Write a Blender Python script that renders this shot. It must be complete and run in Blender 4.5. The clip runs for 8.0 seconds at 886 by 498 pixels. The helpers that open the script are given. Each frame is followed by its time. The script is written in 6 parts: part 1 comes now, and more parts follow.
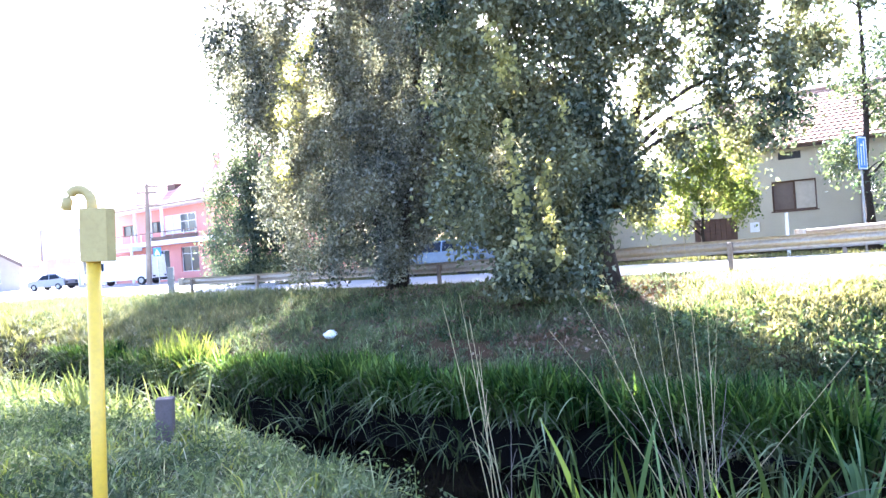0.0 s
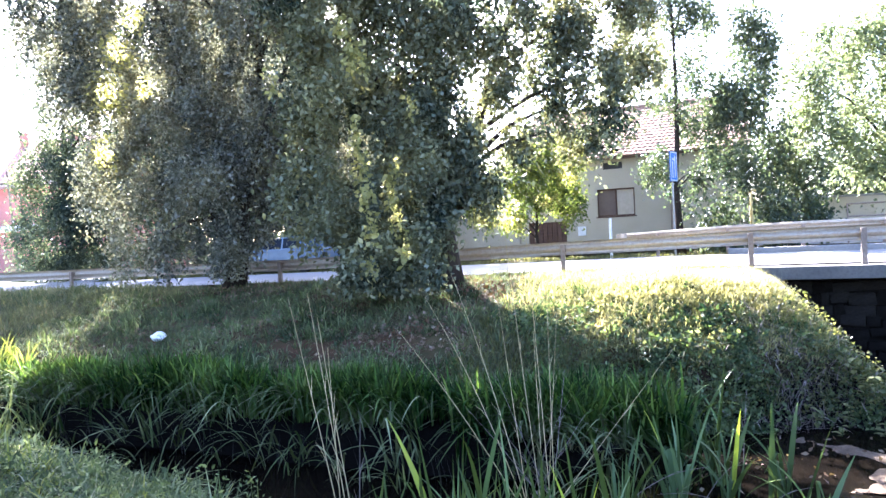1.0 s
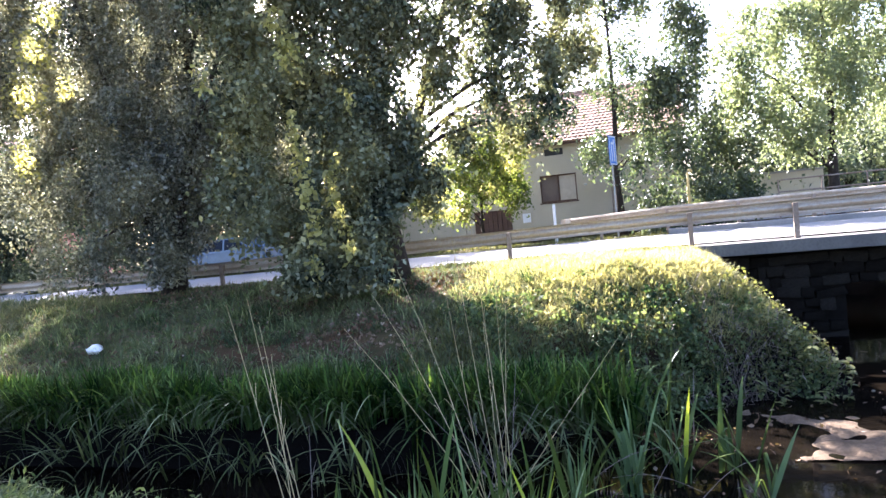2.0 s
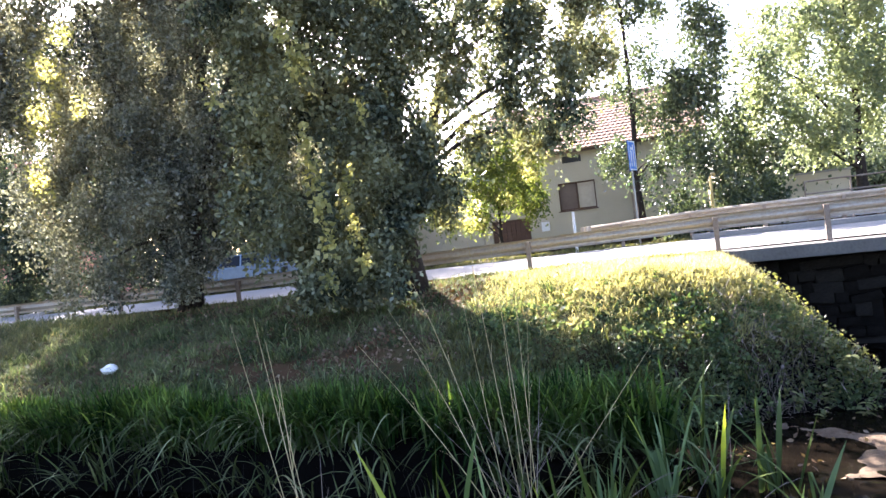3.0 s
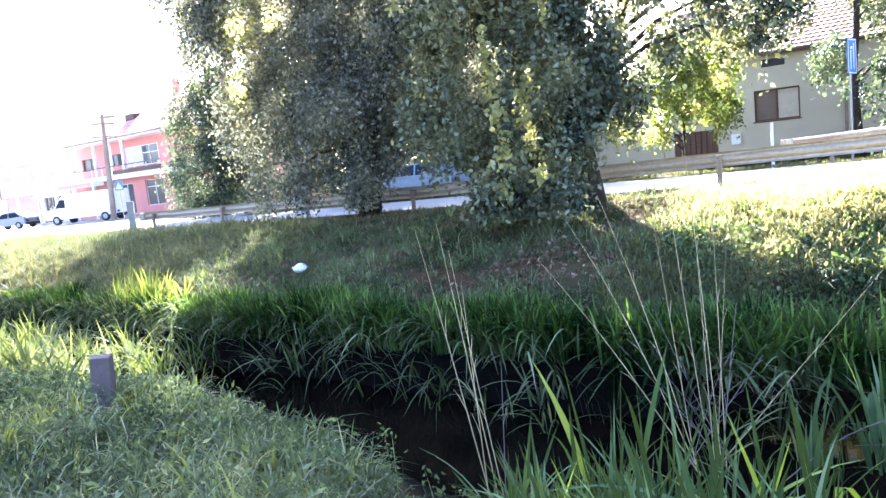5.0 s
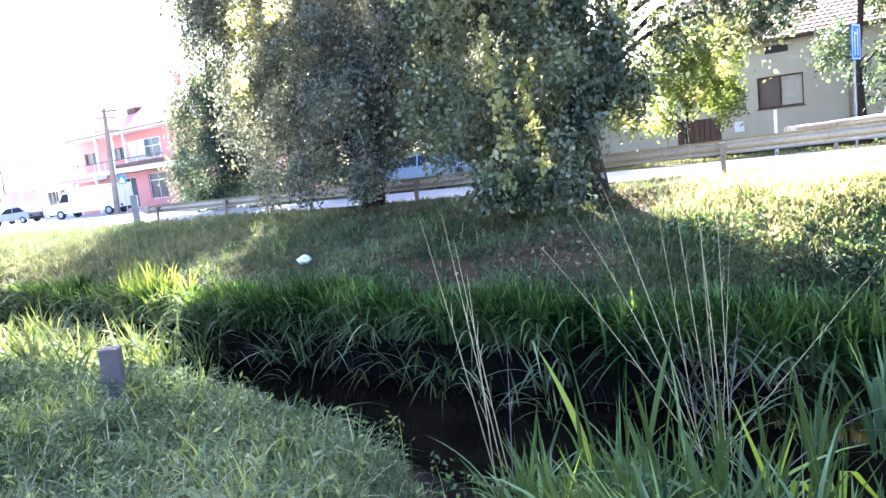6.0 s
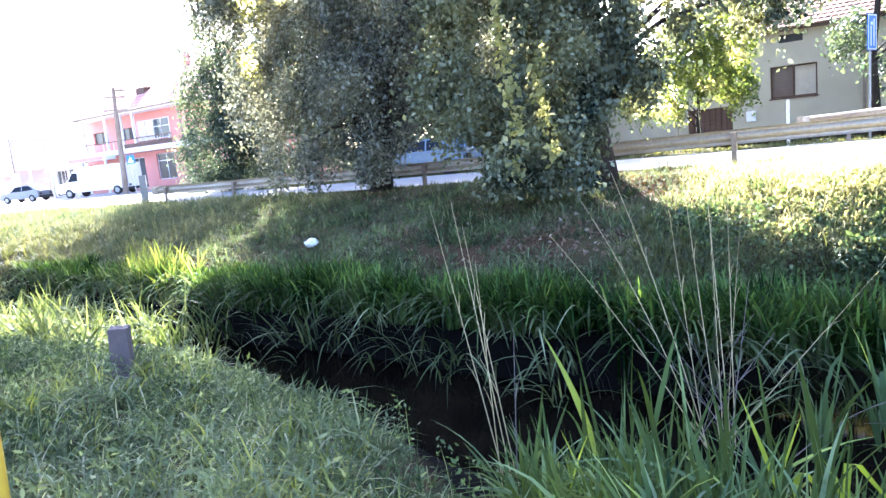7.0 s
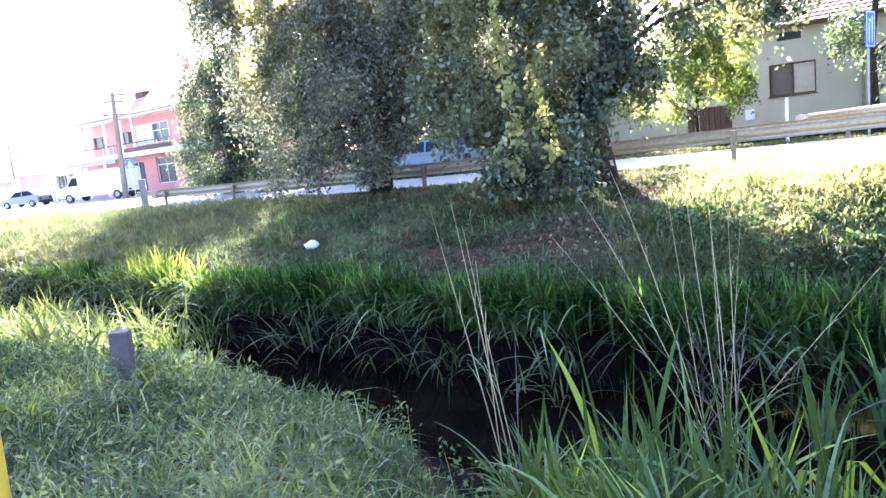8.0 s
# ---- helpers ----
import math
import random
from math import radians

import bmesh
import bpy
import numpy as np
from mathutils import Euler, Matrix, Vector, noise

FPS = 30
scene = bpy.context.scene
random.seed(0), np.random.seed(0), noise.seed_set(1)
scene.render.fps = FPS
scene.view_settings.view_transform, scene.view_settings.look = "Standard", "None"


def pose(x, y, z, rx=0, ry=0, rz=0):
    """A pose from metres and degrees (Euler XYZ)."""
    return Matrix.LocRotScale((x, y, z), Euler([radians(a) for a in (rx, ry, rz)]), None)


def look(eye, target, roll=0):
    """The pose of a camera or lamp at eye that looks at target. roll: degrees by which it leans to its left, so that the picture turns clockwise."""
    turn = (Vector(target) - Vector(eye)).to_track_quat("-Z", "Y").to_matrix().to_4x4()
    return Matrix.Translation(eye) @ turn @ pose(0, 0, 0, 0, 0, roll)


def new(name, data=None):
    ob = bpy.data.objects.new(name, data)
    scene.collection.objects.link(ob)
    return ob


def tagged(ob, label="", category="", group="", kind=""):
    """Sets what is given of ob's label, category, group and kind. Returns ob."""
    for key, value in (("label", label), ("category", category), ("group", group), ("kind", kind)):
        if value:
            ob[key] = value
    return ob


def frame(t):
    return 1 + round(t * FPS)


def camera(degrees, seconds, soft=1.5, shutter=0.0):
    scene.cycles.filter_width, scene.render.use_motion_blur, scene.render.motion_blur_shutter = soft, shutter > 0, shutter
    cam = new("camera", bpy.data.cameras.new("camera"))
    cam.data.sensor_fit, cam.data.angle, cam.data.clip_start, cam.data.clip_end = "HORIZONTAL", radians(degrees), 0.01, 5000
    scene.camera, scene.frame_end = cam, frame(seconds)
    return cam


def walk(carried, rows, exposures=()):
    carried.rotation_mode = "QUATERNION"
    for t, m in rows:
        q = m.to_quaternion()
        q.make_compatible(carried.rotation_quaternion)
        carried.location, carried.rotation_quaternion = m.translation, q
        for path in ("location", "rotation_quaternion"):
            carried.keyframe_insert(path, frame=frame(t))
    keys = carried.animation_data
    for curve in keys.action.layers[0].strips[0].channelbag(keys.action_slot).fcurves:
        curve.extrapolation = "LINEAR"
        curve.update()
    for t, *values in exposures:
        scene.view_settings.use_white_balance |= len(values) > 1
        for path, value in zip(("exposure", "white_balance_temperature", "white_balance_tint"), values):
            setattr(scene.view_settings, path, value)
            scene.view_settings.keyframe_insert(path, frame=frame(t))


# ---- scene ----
cam = camera(67.0, 8.0, soft=1.5)
PATH = [
    (0.0, pose(0.000, 0.000, 1.600, 89.79, 4.06, -0.00)),
    (0.5, pose(-0.031, 0.106, 1.602, 89.73, 5.68, -7.68)),
    (1.0, pose(-0.072, 0.159, 1.600, 88.84, 2.91, -13.53)),
    (1.5, pose(-0.064, 0.167, 1.599, 89.45, 3.27, -14.53)),
    (1.7, pose(-0.040, 0.212, 1.616, 87.78, 5.65, -18.10)),
    (2.8, pose(0.088, 0.534, 1.621, 88.44, 5.69, -18.10)),
    (3.0, pose(0.118, 0.614, 1.615, 88.88, 6.87, -16.56)),
    (3.5, pose(0.037, 0.768, 1.613, 89.17, 5.37, -16.17)),
    (4.0, pose(0.025, 0.864, 1.604, 87.45, 5.00, -9.32)),
    (4.5, pose(0.012, 0.911, 1.590, 83.20, 6.43, -3.84)),
    (4.7, pose(0.013, 0.912, 1.594, 83.11, 5.82, -2.57)),
    (5.8, pose(-0.008, 0.888, 1.580, 82.48, 6.47, -1.78)),
    (6.0, pose(-0.010, 0.883, 1.585, 82.29, 6.55, -2.08)),
    (6.5, pose(-0.013, 0.884, 1.583, 81.80, 6.00, -2.04)),
    (7.0, pose(-0.023, 0.886, 1.589, 81.11, 5.63, -1.38)),
    (7.5, pose(-0.026, 0.893, 1.588, 81.37, 5.73, -1.10)),
    (8.0, pose(-0.024, 0.891, 1.584, 81.21, 6.17, -1.44)),
]
walk(cam, PATH, [(0.0, 4.30, 5450, 26), (0.5, 4.20, 5450, 26), (1.0, 3.95, 5450, 26), (1.5, 3.90, 5500, 26), (1.7, 3.77, 5650, 26), (2.8, 3.0, 6100, 26), (3.0, 3.45, 6100, 26), (3.5, 3.49, 6000, 26), (4.0, 3.87, 5800, 24), (4.5, 4.07, 5600, 24), (6.0, 4.18, 5500, 24), (8.0, 4.18, 5500, 24)])

# ---------------------------------------------------------------- light
SUN_AZ, SUN_EL = -5.0, 34.0
world = bpy.data.worlds.new("sky")
scene.world = world
world.use_nodes = True
wn = world.node_tree
sky = wn.nodes.new("ShaderNodeTexSky")
sky.sky_type = "NISHITA"
sky.sun_disc = False
sky.sun_elevation, sky.sun_rotation = radians(SUN_EL), radians(SUN_AZ)
sky.air_density, sky.dust_density, sky.ozone_density = 1.0, 2.5, 1.0
bg = wn.nodes["Background"]
bg.inputs["Strength"].default_value = 0.07
wn.links.new(sky.outputs[0], bg.inputs[0])
sun_data = bpy.data.lights.new("sun", "SUN")
sun_data.energy, sun_data.angle, sun_data.color = 5.0, radians(0.55), (1.0, 0.93, 0.8)
sun = new("sun", sun_data)
_e, _a = radians(SUN_EL), radians(SUN_AZ)
SUN_DIR = np.array([math.sin(_a) * math.cos(_e), math.cos(_a) * math.cos(_e), math.sin(_e)])
sun.matrix_world = look((60 * math.sin(_a) * math.cos(_e), 60 * math.cos(_a) * math.cos(_e), 60 * math.sin(_e)), (0, 0, 0))

# ---------------------------------------------------------------- mesh helpers
RNG = np.random.default_rng(7)
# the street's own axes: x along it to the right, y across it and away from the camera
ROAD = pose(0, 0, 0, 0, 0, -36.13)
RU, RN = Vector((0.8077, -0.5897, 0)), Vector((0.5897, 0.8077, 0))


def street(s, d, z=0.0):
    return RU * s + RN * d + Vector((0, 0, z))


def mesh(name, verts, faces, material, smooth=False):
    me = bpy.data.meshes.new(name)
    me.from_pydata([tuple(v) for v in verts], [], [tuple(f) for f in faces])
    me.materials.append(material)
    if smooth:
        me.shade_smooth()
    me.update()
    return me


def link(name, me, parent=None, label=""):
    ob = new(name, me)
    if parent:
        ob.parent = parent
    if label:
        ob["label"] = label
    return ob


def part(name, bm, material, parent=None, label="", smooth=False):
    me = bpy.data.meshes.new(name)
    bm.to_mesh(me)
    bm.free()
    me.materials.append(material)
    if smooth:
        me.shade_smooth()
    return link(name, me, parent, label)


def thing(name, m=None, label="", category="", group="", kind=""):
    ob = new(name)
    ob.empty_display_size = 0.2
    ob.matrix_basis = m if m else Matrix()
    return tagged(ob, label, category, group, kind)


def add_box(bm, x0, x1, y0, y1, z0, z1, bevel=0.0):
    r = bmesh.ops.create_cube(bm, size=1.0)
    vs = r["verts"]
    bmesh.ops.scale(bm, vec=(x1 - x0, y1 - y0, z1 - z0), verts=vs)
    bmesh.ops.translate(bm, vec=((x0 + x1) / 2, (y0 + y1) / 2, (z0 + z1) / 2), verts=vs)
    if bevel:
        es = list({e for v in vs for e in v.link_edges})
        bmesh.ops.bevel(bm, geom=es, offset=bevel, segments=2, affect="EDGES", profile=0.7)
    return vs


def boxes(*args, bevel=0.0):
    bm = bmesh.new()
    for a in args:
        add_box(bm, *a, bevel=bevel)
    return bm


def tube(bm, points, radii, sides=8, cap=True):
    rings = []
    pts = [Vector(p) for p in points]
    up = Vector((0, 0, 1))
    for i, p in enumerate(pts):
        t = (pts[min(i + 1, len(pts) - 1)] - pts[max(i - 1, 0)]).normalized()
        a = t.cross(Vector((1, 0, 0)) if abs(t.z) > 0.8 else up).normalized()
        b = t.cross(a)
        rings.append([bm.verts.new(p + (a * math.cos(k) + b * math.sin(k)) * radii[i]) for k in np.linspace(0, 2 * math.pi, sides, endpoint=False)])
    for r0, r1 in zip(rings, rings[1:]):
        for k in range(sides):
            bm.faces.new((r0[k], r0[(k + 1) % sides], r1[(k + 1) % sides], r1[k]))
    if cap:
        bm.faces.new(rings[0][::-1])
        bm.faces.new(rings[-1])
    return bm


def prism(bm, outline, y0, y1):
    """Extrude an outline of (x, z) from y0 to y1."""
    a = [bm.verts.new((x, y0, z)) for x, z in outline]
    b = [bm.verts.new((x, y1, z)) for x, z in outline]
    bm.faces.new(a)
    bm.faces.new(b[::-1])
    for i in range(len(a)):
        j = (i + 1) % len(a)
        bm.faces.new((a[j], a[i], b[i], b[j]))
    bmesh.ops.recalc_face_normals(bm, faces=bm.faces)
    return bm


def wall_mesh(x0, x1, z0, z1, y0, y1, holes):
    """A wall along x with openings (x0, x1, z0, z1) that go through it."""
    xs = sorted({x0, x1, *[h[0] for h in holes], *[h[1] for h in holes]})
    zs = sorted({z0, z1, *[h[2] for h in holes], *[h[3] for h in holes]})
    bm = bmesh.new()

    def solid(i, k):
        if not (0 <= i < len(xs) - 1 and 0 <= k < len(zs) - 1):
            return False
        cx, cz = (xs[i] + xs[i + 1]) / 2, (zs[k] + zs[k + 1]) / 2
        return not any(h[0] < cx < h[1] and h[2] < cz < h[3] for h in holes)

    def quad(*c):
        bm.faces.new([bm.verts.new(p) for p in c])

    for i in range(len(xs) - 1):
        for k in range(len(zs) - 1):
            if not solid(i, k):
                continue
            a, b, c, e = xs[i], xs[i + 1], zs[k], zs[k + 1]
            quad((a, y0, c), (b, y0, c), (b, y0, e), (a, y0, e))
            quad((b, y1, c), (a, y1, c), (a, y1, e), (b, y1, e))
            if not solid(i - 1, k):
                quad((a, y1, c), (a, y0, c), (a, y0, e), (a, y1, e))
            if not solid(i + 1, k):
                quad((b, y0, c), (b, y1, c), (b, y1, e), (b, y0, e))
            if not solid(i, k - 1):
                quad((a, y1, c), (b, y1, c), (b, y0, c), (a, y0, c))
            if not solid(i, k + 1):
                quad((a, y0, e), (b, y0, e), (b, y1, e), (a, y1, e))
    bmesh.ops.remove_doubles(bm, verts=bm.verts, dist=0.0005)
    return bm


def smooth01(a, b, x):
    t = np.clip((np.asarray(x, float) - a) / (b - a), 0, 1)
    return t * t * (3 - 2 * t)


# ---------------------------------------------------------------- materials
def material(name, rough=0.8, metal=0.0, spec=0.4):
    m = bpy.data.materials.new(name)
    m.use_nodes = True
    nt = m.node_tree
    bs = nt.nodes["Principled BSDF"]
    bs.inputs["Roughness"].default_value = rough
    bs.inputs["Metallic"].default_value = metal
    bs.inputs["Specular IOR Level"].default_value = spec
    return m, nt, bs


def ramp(nt, fac, stops):
    r = nt.nodes.new("ShaderNodeValToRGB")
    el = r.color_ramp.elements
    while len(el) < len(stops):
        el.new(0.5)
    for e, (p, c) in zip(el, stops):
        e.position, e.color = p, (*c, 1)
    nt.links.new(fac, r.inputs[0])
    return r.outputs[0]


def noise_tex(nt, scale, detail=5.0, rough=0.6, coord="Object", stretch=None):
    tc = nt.nodes.new("ShaderNodeTexCoord")
    src = tc.outputs[coord]
    if stretch:
        mp = nt.nodes.new("ShaderNodeMapping")
        mp.inputs["Scale"].default_value = stretch
        nt.links.new(src, mp.inputs[0])
        src = mp.outputs[0]
    n = nt.nodes.new("ShaderNodeTexNoise")
    n.inputs["Scale"].default_value, n.inputs["Detail"].default_value, n.inputs["Roughness"].default_value = scale, detail, rough
    nt.links.new(src, n.inputs["Vector"])
    return n.outputs["Fac"]


def mix(nt, fac, a, b, mode="MIX"):
    x = nt.nodes.new("ShaderNodeMix")
    x.data_type, x.blend_type = "RGBA", mode
    for sock, v in ((x.inputs[0], fac), (x.inputs[6], a), (x.inputs[7], b)):
        if isinstance(v, (int, float)):
            sock.default_value = v
        elif isinstance(v, tuple):
            sock.default_value = (*v, 1)
        else:
            nt.links.new(v, sock)
    return x.outputs[2]


def bump(nt, bs, height, strength=0.3, distance=0.02):
    b = nt.nodes.new("ShaderNodeBump")
    b.inputs["Strength"].default_value, b.inputs["Distance"].default_value = strength, distance
    nt.links.new(height, b.inputs["Height"])
    nt.links.new(b.outputs[0], bs.inputs["Normal"])


def rough_surface(name, c0, c1, c2, big=0.6, fine=18.0, rough=0.85, bumps=0.3, dist=0.02, metal=0.0, stretch=None, spec=0.4):
    """Two scales of colour variation and a fine relief."""
    m, nt, bs = material(name, rough, metal, spec)
    a, b = noise_tex(nt, big, 4, 0.6, stretch=stretch), noise_tex(nt, fine, 6, 0.7)
    col = ramp(nt, a, ((0.3, c0), (0.7, c1)))
    col = mix(nt, ramp(nt, b, ((0.45, (0, 0, 0)), (0.75, (0.75, 0.75, 0.75)))), col, c2)
    nt.links.new(col, bs.inputs["Base Color"])
    bump(nt, bs, b, bumps, dist)
    return m


def leaf_material(name, stops, translucent=0.45, gloss=0.06, rough=0.45, trans_tint=(1.0, 1.0, 0.45), trans_gain=1.6, single=False):
    """Thin leaf: reflects, and lets light through with a yellower tint. Each leaf has its own shade."""
    m = bpy.data.materials.new(name)
    m.use_nodes = True
    nt = m.node_tree
    nt.nodes.remove(nt.nodes["Principled BSDF"])
    out = nt.nodes["Material Output"]
    geo = nt.nodes.new("ShaderNodeNewGeometry")
    info = nt.nodes.new("ShaderNodeObjectInfo")
    col = ramp(nt, info.outputs["Random"] if single else geo.outputs["Random Per Island"], stops)
    patch = noise_tex(nt, 0.7, 3, 0.6)
    col = mix(nt, 0.35, col, ramp(nt, patch, ((0.35, stops[0][1]), (0.65, stops[-1][1]))))
    d, t, g = nt.nodes.new("ShaderNodeBsdfDiffuse"), nt.nodes.new("ShaderNodeBsdfTranslucent"), nt.nodes.new("ShaderNodeBsdfGlossy")
    g.inputs["Roughness"].default_value = rough
    g.inputs["Color"].default_value = (0.9, 0.95, 1.0, 1)
    nt.links.new(col, d.inputs["Color"])
    nt.links.new(mix(nt, 1.0, col, tuple(v * trans_gain for v in trans_tint), "MULTIPLY"), t.inputs["Color"])
    a, b = nt.nodes.new("ShaderNodeMixShader"), nt.nodes.new("ShaderNodeMixShader")
    a.inputs[0].default_value = translucent
    lw, pw, mul = nt.nodes.new("ShaderNodeLayerWeight"), nt.nodes.new("ShaderNodeMath"), nt.nodes.new("ShaderNodeMath")
    lw.inputs["Blend"].default_value = 0.5
    pw.operation, mul.operation = "POWER", "MULTIPLY_ADD"
    pw.inputs[1].default_value = 3.0
    mul.inputs[1].default_value, mul.inputs[2].default_value = gloss * 4.0, gloss * 0.35
    nt.links.new(lw.outputs["Facing"], pw.inputs[0])
    nt.links.new(pw.outputs[0], mul.inputs[0])
    nt.links.new(mul.outputs[0], b.inputs[0])
    nt.links.new(d.outputs[0], a.inputs[1])
    nt.links.new(t.outputs[0], a.inputs[2])
    nt.links.new(a.outputs[0], b.inputs[1])
    nt.links.new(g.outputs[0], b.inputs[2])
    nt.links.new(b.outputs[0], out.inputs["Surface"])
    return m


def plain(name, colour, rough=0.5, metal=0.0, spec=0.5, wear=0.15):
    m, nt, bs = material(name, rough, metal, spec)
    a = noise_tex(nt, 5.0, 5, 0.65)
    dark = tuple(c * (1 - wear) for c in colour)
    nt.links.new(ramp(nt, a, ((0.35, dark), (0.65, colour))), bs.inputs["Base Color"])
    return m


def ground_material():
    """Brown earth, blackened low down for wet mud and for the ditch's shade."""
    m = rough_surface("bank_earth", (0.065, 0.038, 0.02), (0.10, 0.06, 0.034), (0.05, 0.04, 0.02), 0.35, 9.0, 0.95, 0.6, 0.05, spec=0.04)
    nt = m.node_tree
    bs = nt.nodes["Principled BSDF"]
    col = bs.inputs["Base Color"].links[0].from_socket
    turf = ramp(nt, noise_tex(nt, 0.55, 6, 0.7), ((0.42, (0, 0, 0)), (0.58, (0.8, 0.8, 0.8))))
    col = mix(nt, turf, col, (0.04, 0.052, 0.02))
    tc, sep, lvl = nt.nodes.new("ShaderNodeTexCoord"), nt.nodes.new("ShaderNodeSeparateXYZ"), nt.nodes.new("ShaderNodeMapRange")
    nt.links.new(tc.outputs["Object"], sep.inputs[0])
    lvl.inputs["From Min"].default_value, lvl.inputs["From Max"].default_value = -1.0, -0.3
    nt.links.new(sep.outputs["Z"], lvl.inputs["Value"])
    # near-black low band puts the ditch's shade into the mud colour
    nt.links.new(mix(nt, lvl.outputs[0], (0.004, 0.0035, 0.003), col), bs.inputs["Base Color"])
    return m


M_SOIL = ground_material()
M_ROAD = rough_surface("worn_asphalt", (0.20, 0.20, 0.195), (0.27, 0.265, 0.25), (0.33, 0.32, 0.30), 0.4, 40.0, 0.8, 0.25, 0.01)
M_CONC = rough_surface("old_concrete", (0.20, 0.195, 0.18), (0.30, 0.29, 0.27), (0.13, 0.125, 0.115), 1.2, 22.0, 0.9, 0.35, 0.01)
# rubble colour lowered to suit the shade under the slab
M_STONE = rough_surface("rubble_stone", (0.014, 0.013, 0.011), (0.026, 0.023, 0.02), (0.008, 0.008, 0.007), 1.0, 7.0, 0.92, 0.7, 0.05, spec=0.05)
M_RAIL = rough_surface("galvanised_steel", (0.33, 0.275, 0.205), (0.44, 0.385, 0.30), (0.25, 0.17, 0.10), 0.8, 14.0, 0.5, 0.08, 0.004, metal=0.2)
M_POST = rough_surface("rusty_steel", (0.20, 0.15, 0.11), (0.30, 0.25, 0.2), (0.14, 0.08, 0.05), 1.4, 20.0, 0.7, 0.1, 0.004, metal=0.3)
M_BARK = rough_surface("bark", (0.026, 0.02, 0.016), (0.05, 0.04, 0.032), (0.013, 0.011, 0.009), 2.0, 10.0, 0.95, 0.9, 0.06, stretch=(3, 3, 0.5), spec=0.15)
M_YELLOW = rough_surface("yellow_paint", (0.60, 0.38, 0.035), (0.68, 0.44, 0.05), (0.50, 0.32, 0.05), 4.0, 30.0, 0.42, 0.05, 0.002)
M_YBOX = rough_surface("faded_yellow_paint", (0.36, 0.28, 0.10), (0.42, 0.34, 0.13), (0.29, 0.22, 0.08), 5.0, 30.0, 0.55, 0.05, 0.002)
# near-black base and weakened reflection stand for shade over the ditch
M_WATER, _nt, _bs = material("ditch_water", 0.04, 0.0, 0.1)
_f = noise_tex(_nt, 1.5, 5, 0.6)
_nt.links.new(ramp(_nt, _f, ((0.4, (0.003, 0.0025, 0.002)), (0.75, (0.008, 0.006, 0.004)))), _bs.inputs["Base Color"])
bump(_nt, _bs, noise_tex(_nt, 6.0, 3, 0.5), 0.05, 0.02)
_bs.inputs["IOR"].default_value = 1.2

# raised pale stops carry haze on this crown, the yellow one sunlit leaves
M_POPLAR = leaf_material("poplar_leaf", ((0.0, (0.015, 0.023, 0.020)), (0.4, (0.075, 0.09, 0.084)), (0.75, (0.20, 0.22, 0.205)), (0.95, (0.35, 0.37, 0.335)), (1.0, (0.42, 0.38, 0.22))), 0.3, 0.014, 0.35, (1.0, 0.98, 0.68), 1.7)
# darker, greener poplar copy; its yellow stop also stands for sunlit leaves
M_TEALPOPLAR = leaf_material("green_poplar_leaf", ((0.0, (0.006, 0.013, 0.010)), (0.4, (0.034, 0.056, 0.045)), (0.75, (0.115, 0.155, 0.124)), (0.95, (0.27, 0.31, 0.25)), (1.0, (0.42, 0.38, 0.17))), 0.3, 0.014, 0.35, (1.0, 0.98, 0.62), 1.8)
# yellow lit copy of the leaf, painting sun patches into the crowns
M_SUNLEAF = leaf_material("sunlit_tint_leaf", ((0.0, (0.10, 0.11, 0.05)), (0.5, (0.26, 0.26, 0.11)), (1.0, (0.52, 0.49, 0.24))), 0.58, 0.02, 0.4, (1.0, 0.98, 0.6), 1.8)
M_DARKLEAF = leaf_material("dark_leaf", ((0.0, (0.013, 0.028, 0.025)), (0.6, (0.048, 0.076, 0.069)), (0.92, (0.13, 0.165, 0.13)), (1.0, (0.27, 0.29, 0.17))), 0.38, 0.012, 0.4, (1.0, 1.0, 0.6), 1.5)
M_PALELEAF = leaf_material("pale_green_leaf", ((0.0, (0.07, 0.10, 0.06)), (0.5, (0.14, 0.175, 0.10)), (1.0, (0.26, 0.28, 0.15))), 0.55, 0.04, 0.45, (1.0, 1.0, 0.7), 1.6)
M_STREETLEAF = leaf_material("street_tree_leaf", ((0.0, (0.02, 0.036, 0.026)), (0.6, (0.05, 0.078, 0.052)), (1.0, (0.15, 0.17, 0.09))), 0.45, 0.05, 0.4, (1.0, 1.0, 0.6), 1.6)
M_STREETLIME = leaf_material("street_lime_leaf", ((0.0, (0.04, 0.068, 0.028)), (0.5, (0.105, 0.145, 0.05)), (1.0, (0.24, 0.26, 0.09))), 0.55, 0.02, 0.45, (1.0, 1.0, 0.42), 1.6)
M_LIMELEAF = leaf_material("lime_leaf", ((0.0, (0.05, 0.065, 0.028)), (0.5, (0.11, 0.125, 0.05)), (1.0, (0.24, 0.23, 0.095))), 0.5, 0.02, 0.45, (1.0, 0.98, 0.5), 1.4)
# low stops near black put the shade inside the bed into the blades
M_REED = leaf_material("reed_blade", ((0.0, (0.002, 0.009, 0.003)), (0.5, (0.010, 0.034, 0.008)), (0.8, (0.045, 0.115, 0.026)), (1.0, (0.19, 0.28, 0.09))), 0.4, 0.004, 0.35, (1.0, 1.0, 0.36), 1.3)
# front copy: few bright blades paint sky-lit arcs, the rest shade
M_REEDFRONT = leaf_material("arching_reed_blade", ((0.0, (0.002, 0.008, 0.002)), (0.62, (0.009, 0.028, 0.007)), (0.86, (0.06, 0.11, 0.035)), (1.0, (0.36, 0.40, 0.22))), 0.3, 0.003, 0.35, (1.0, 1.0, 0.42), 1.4)
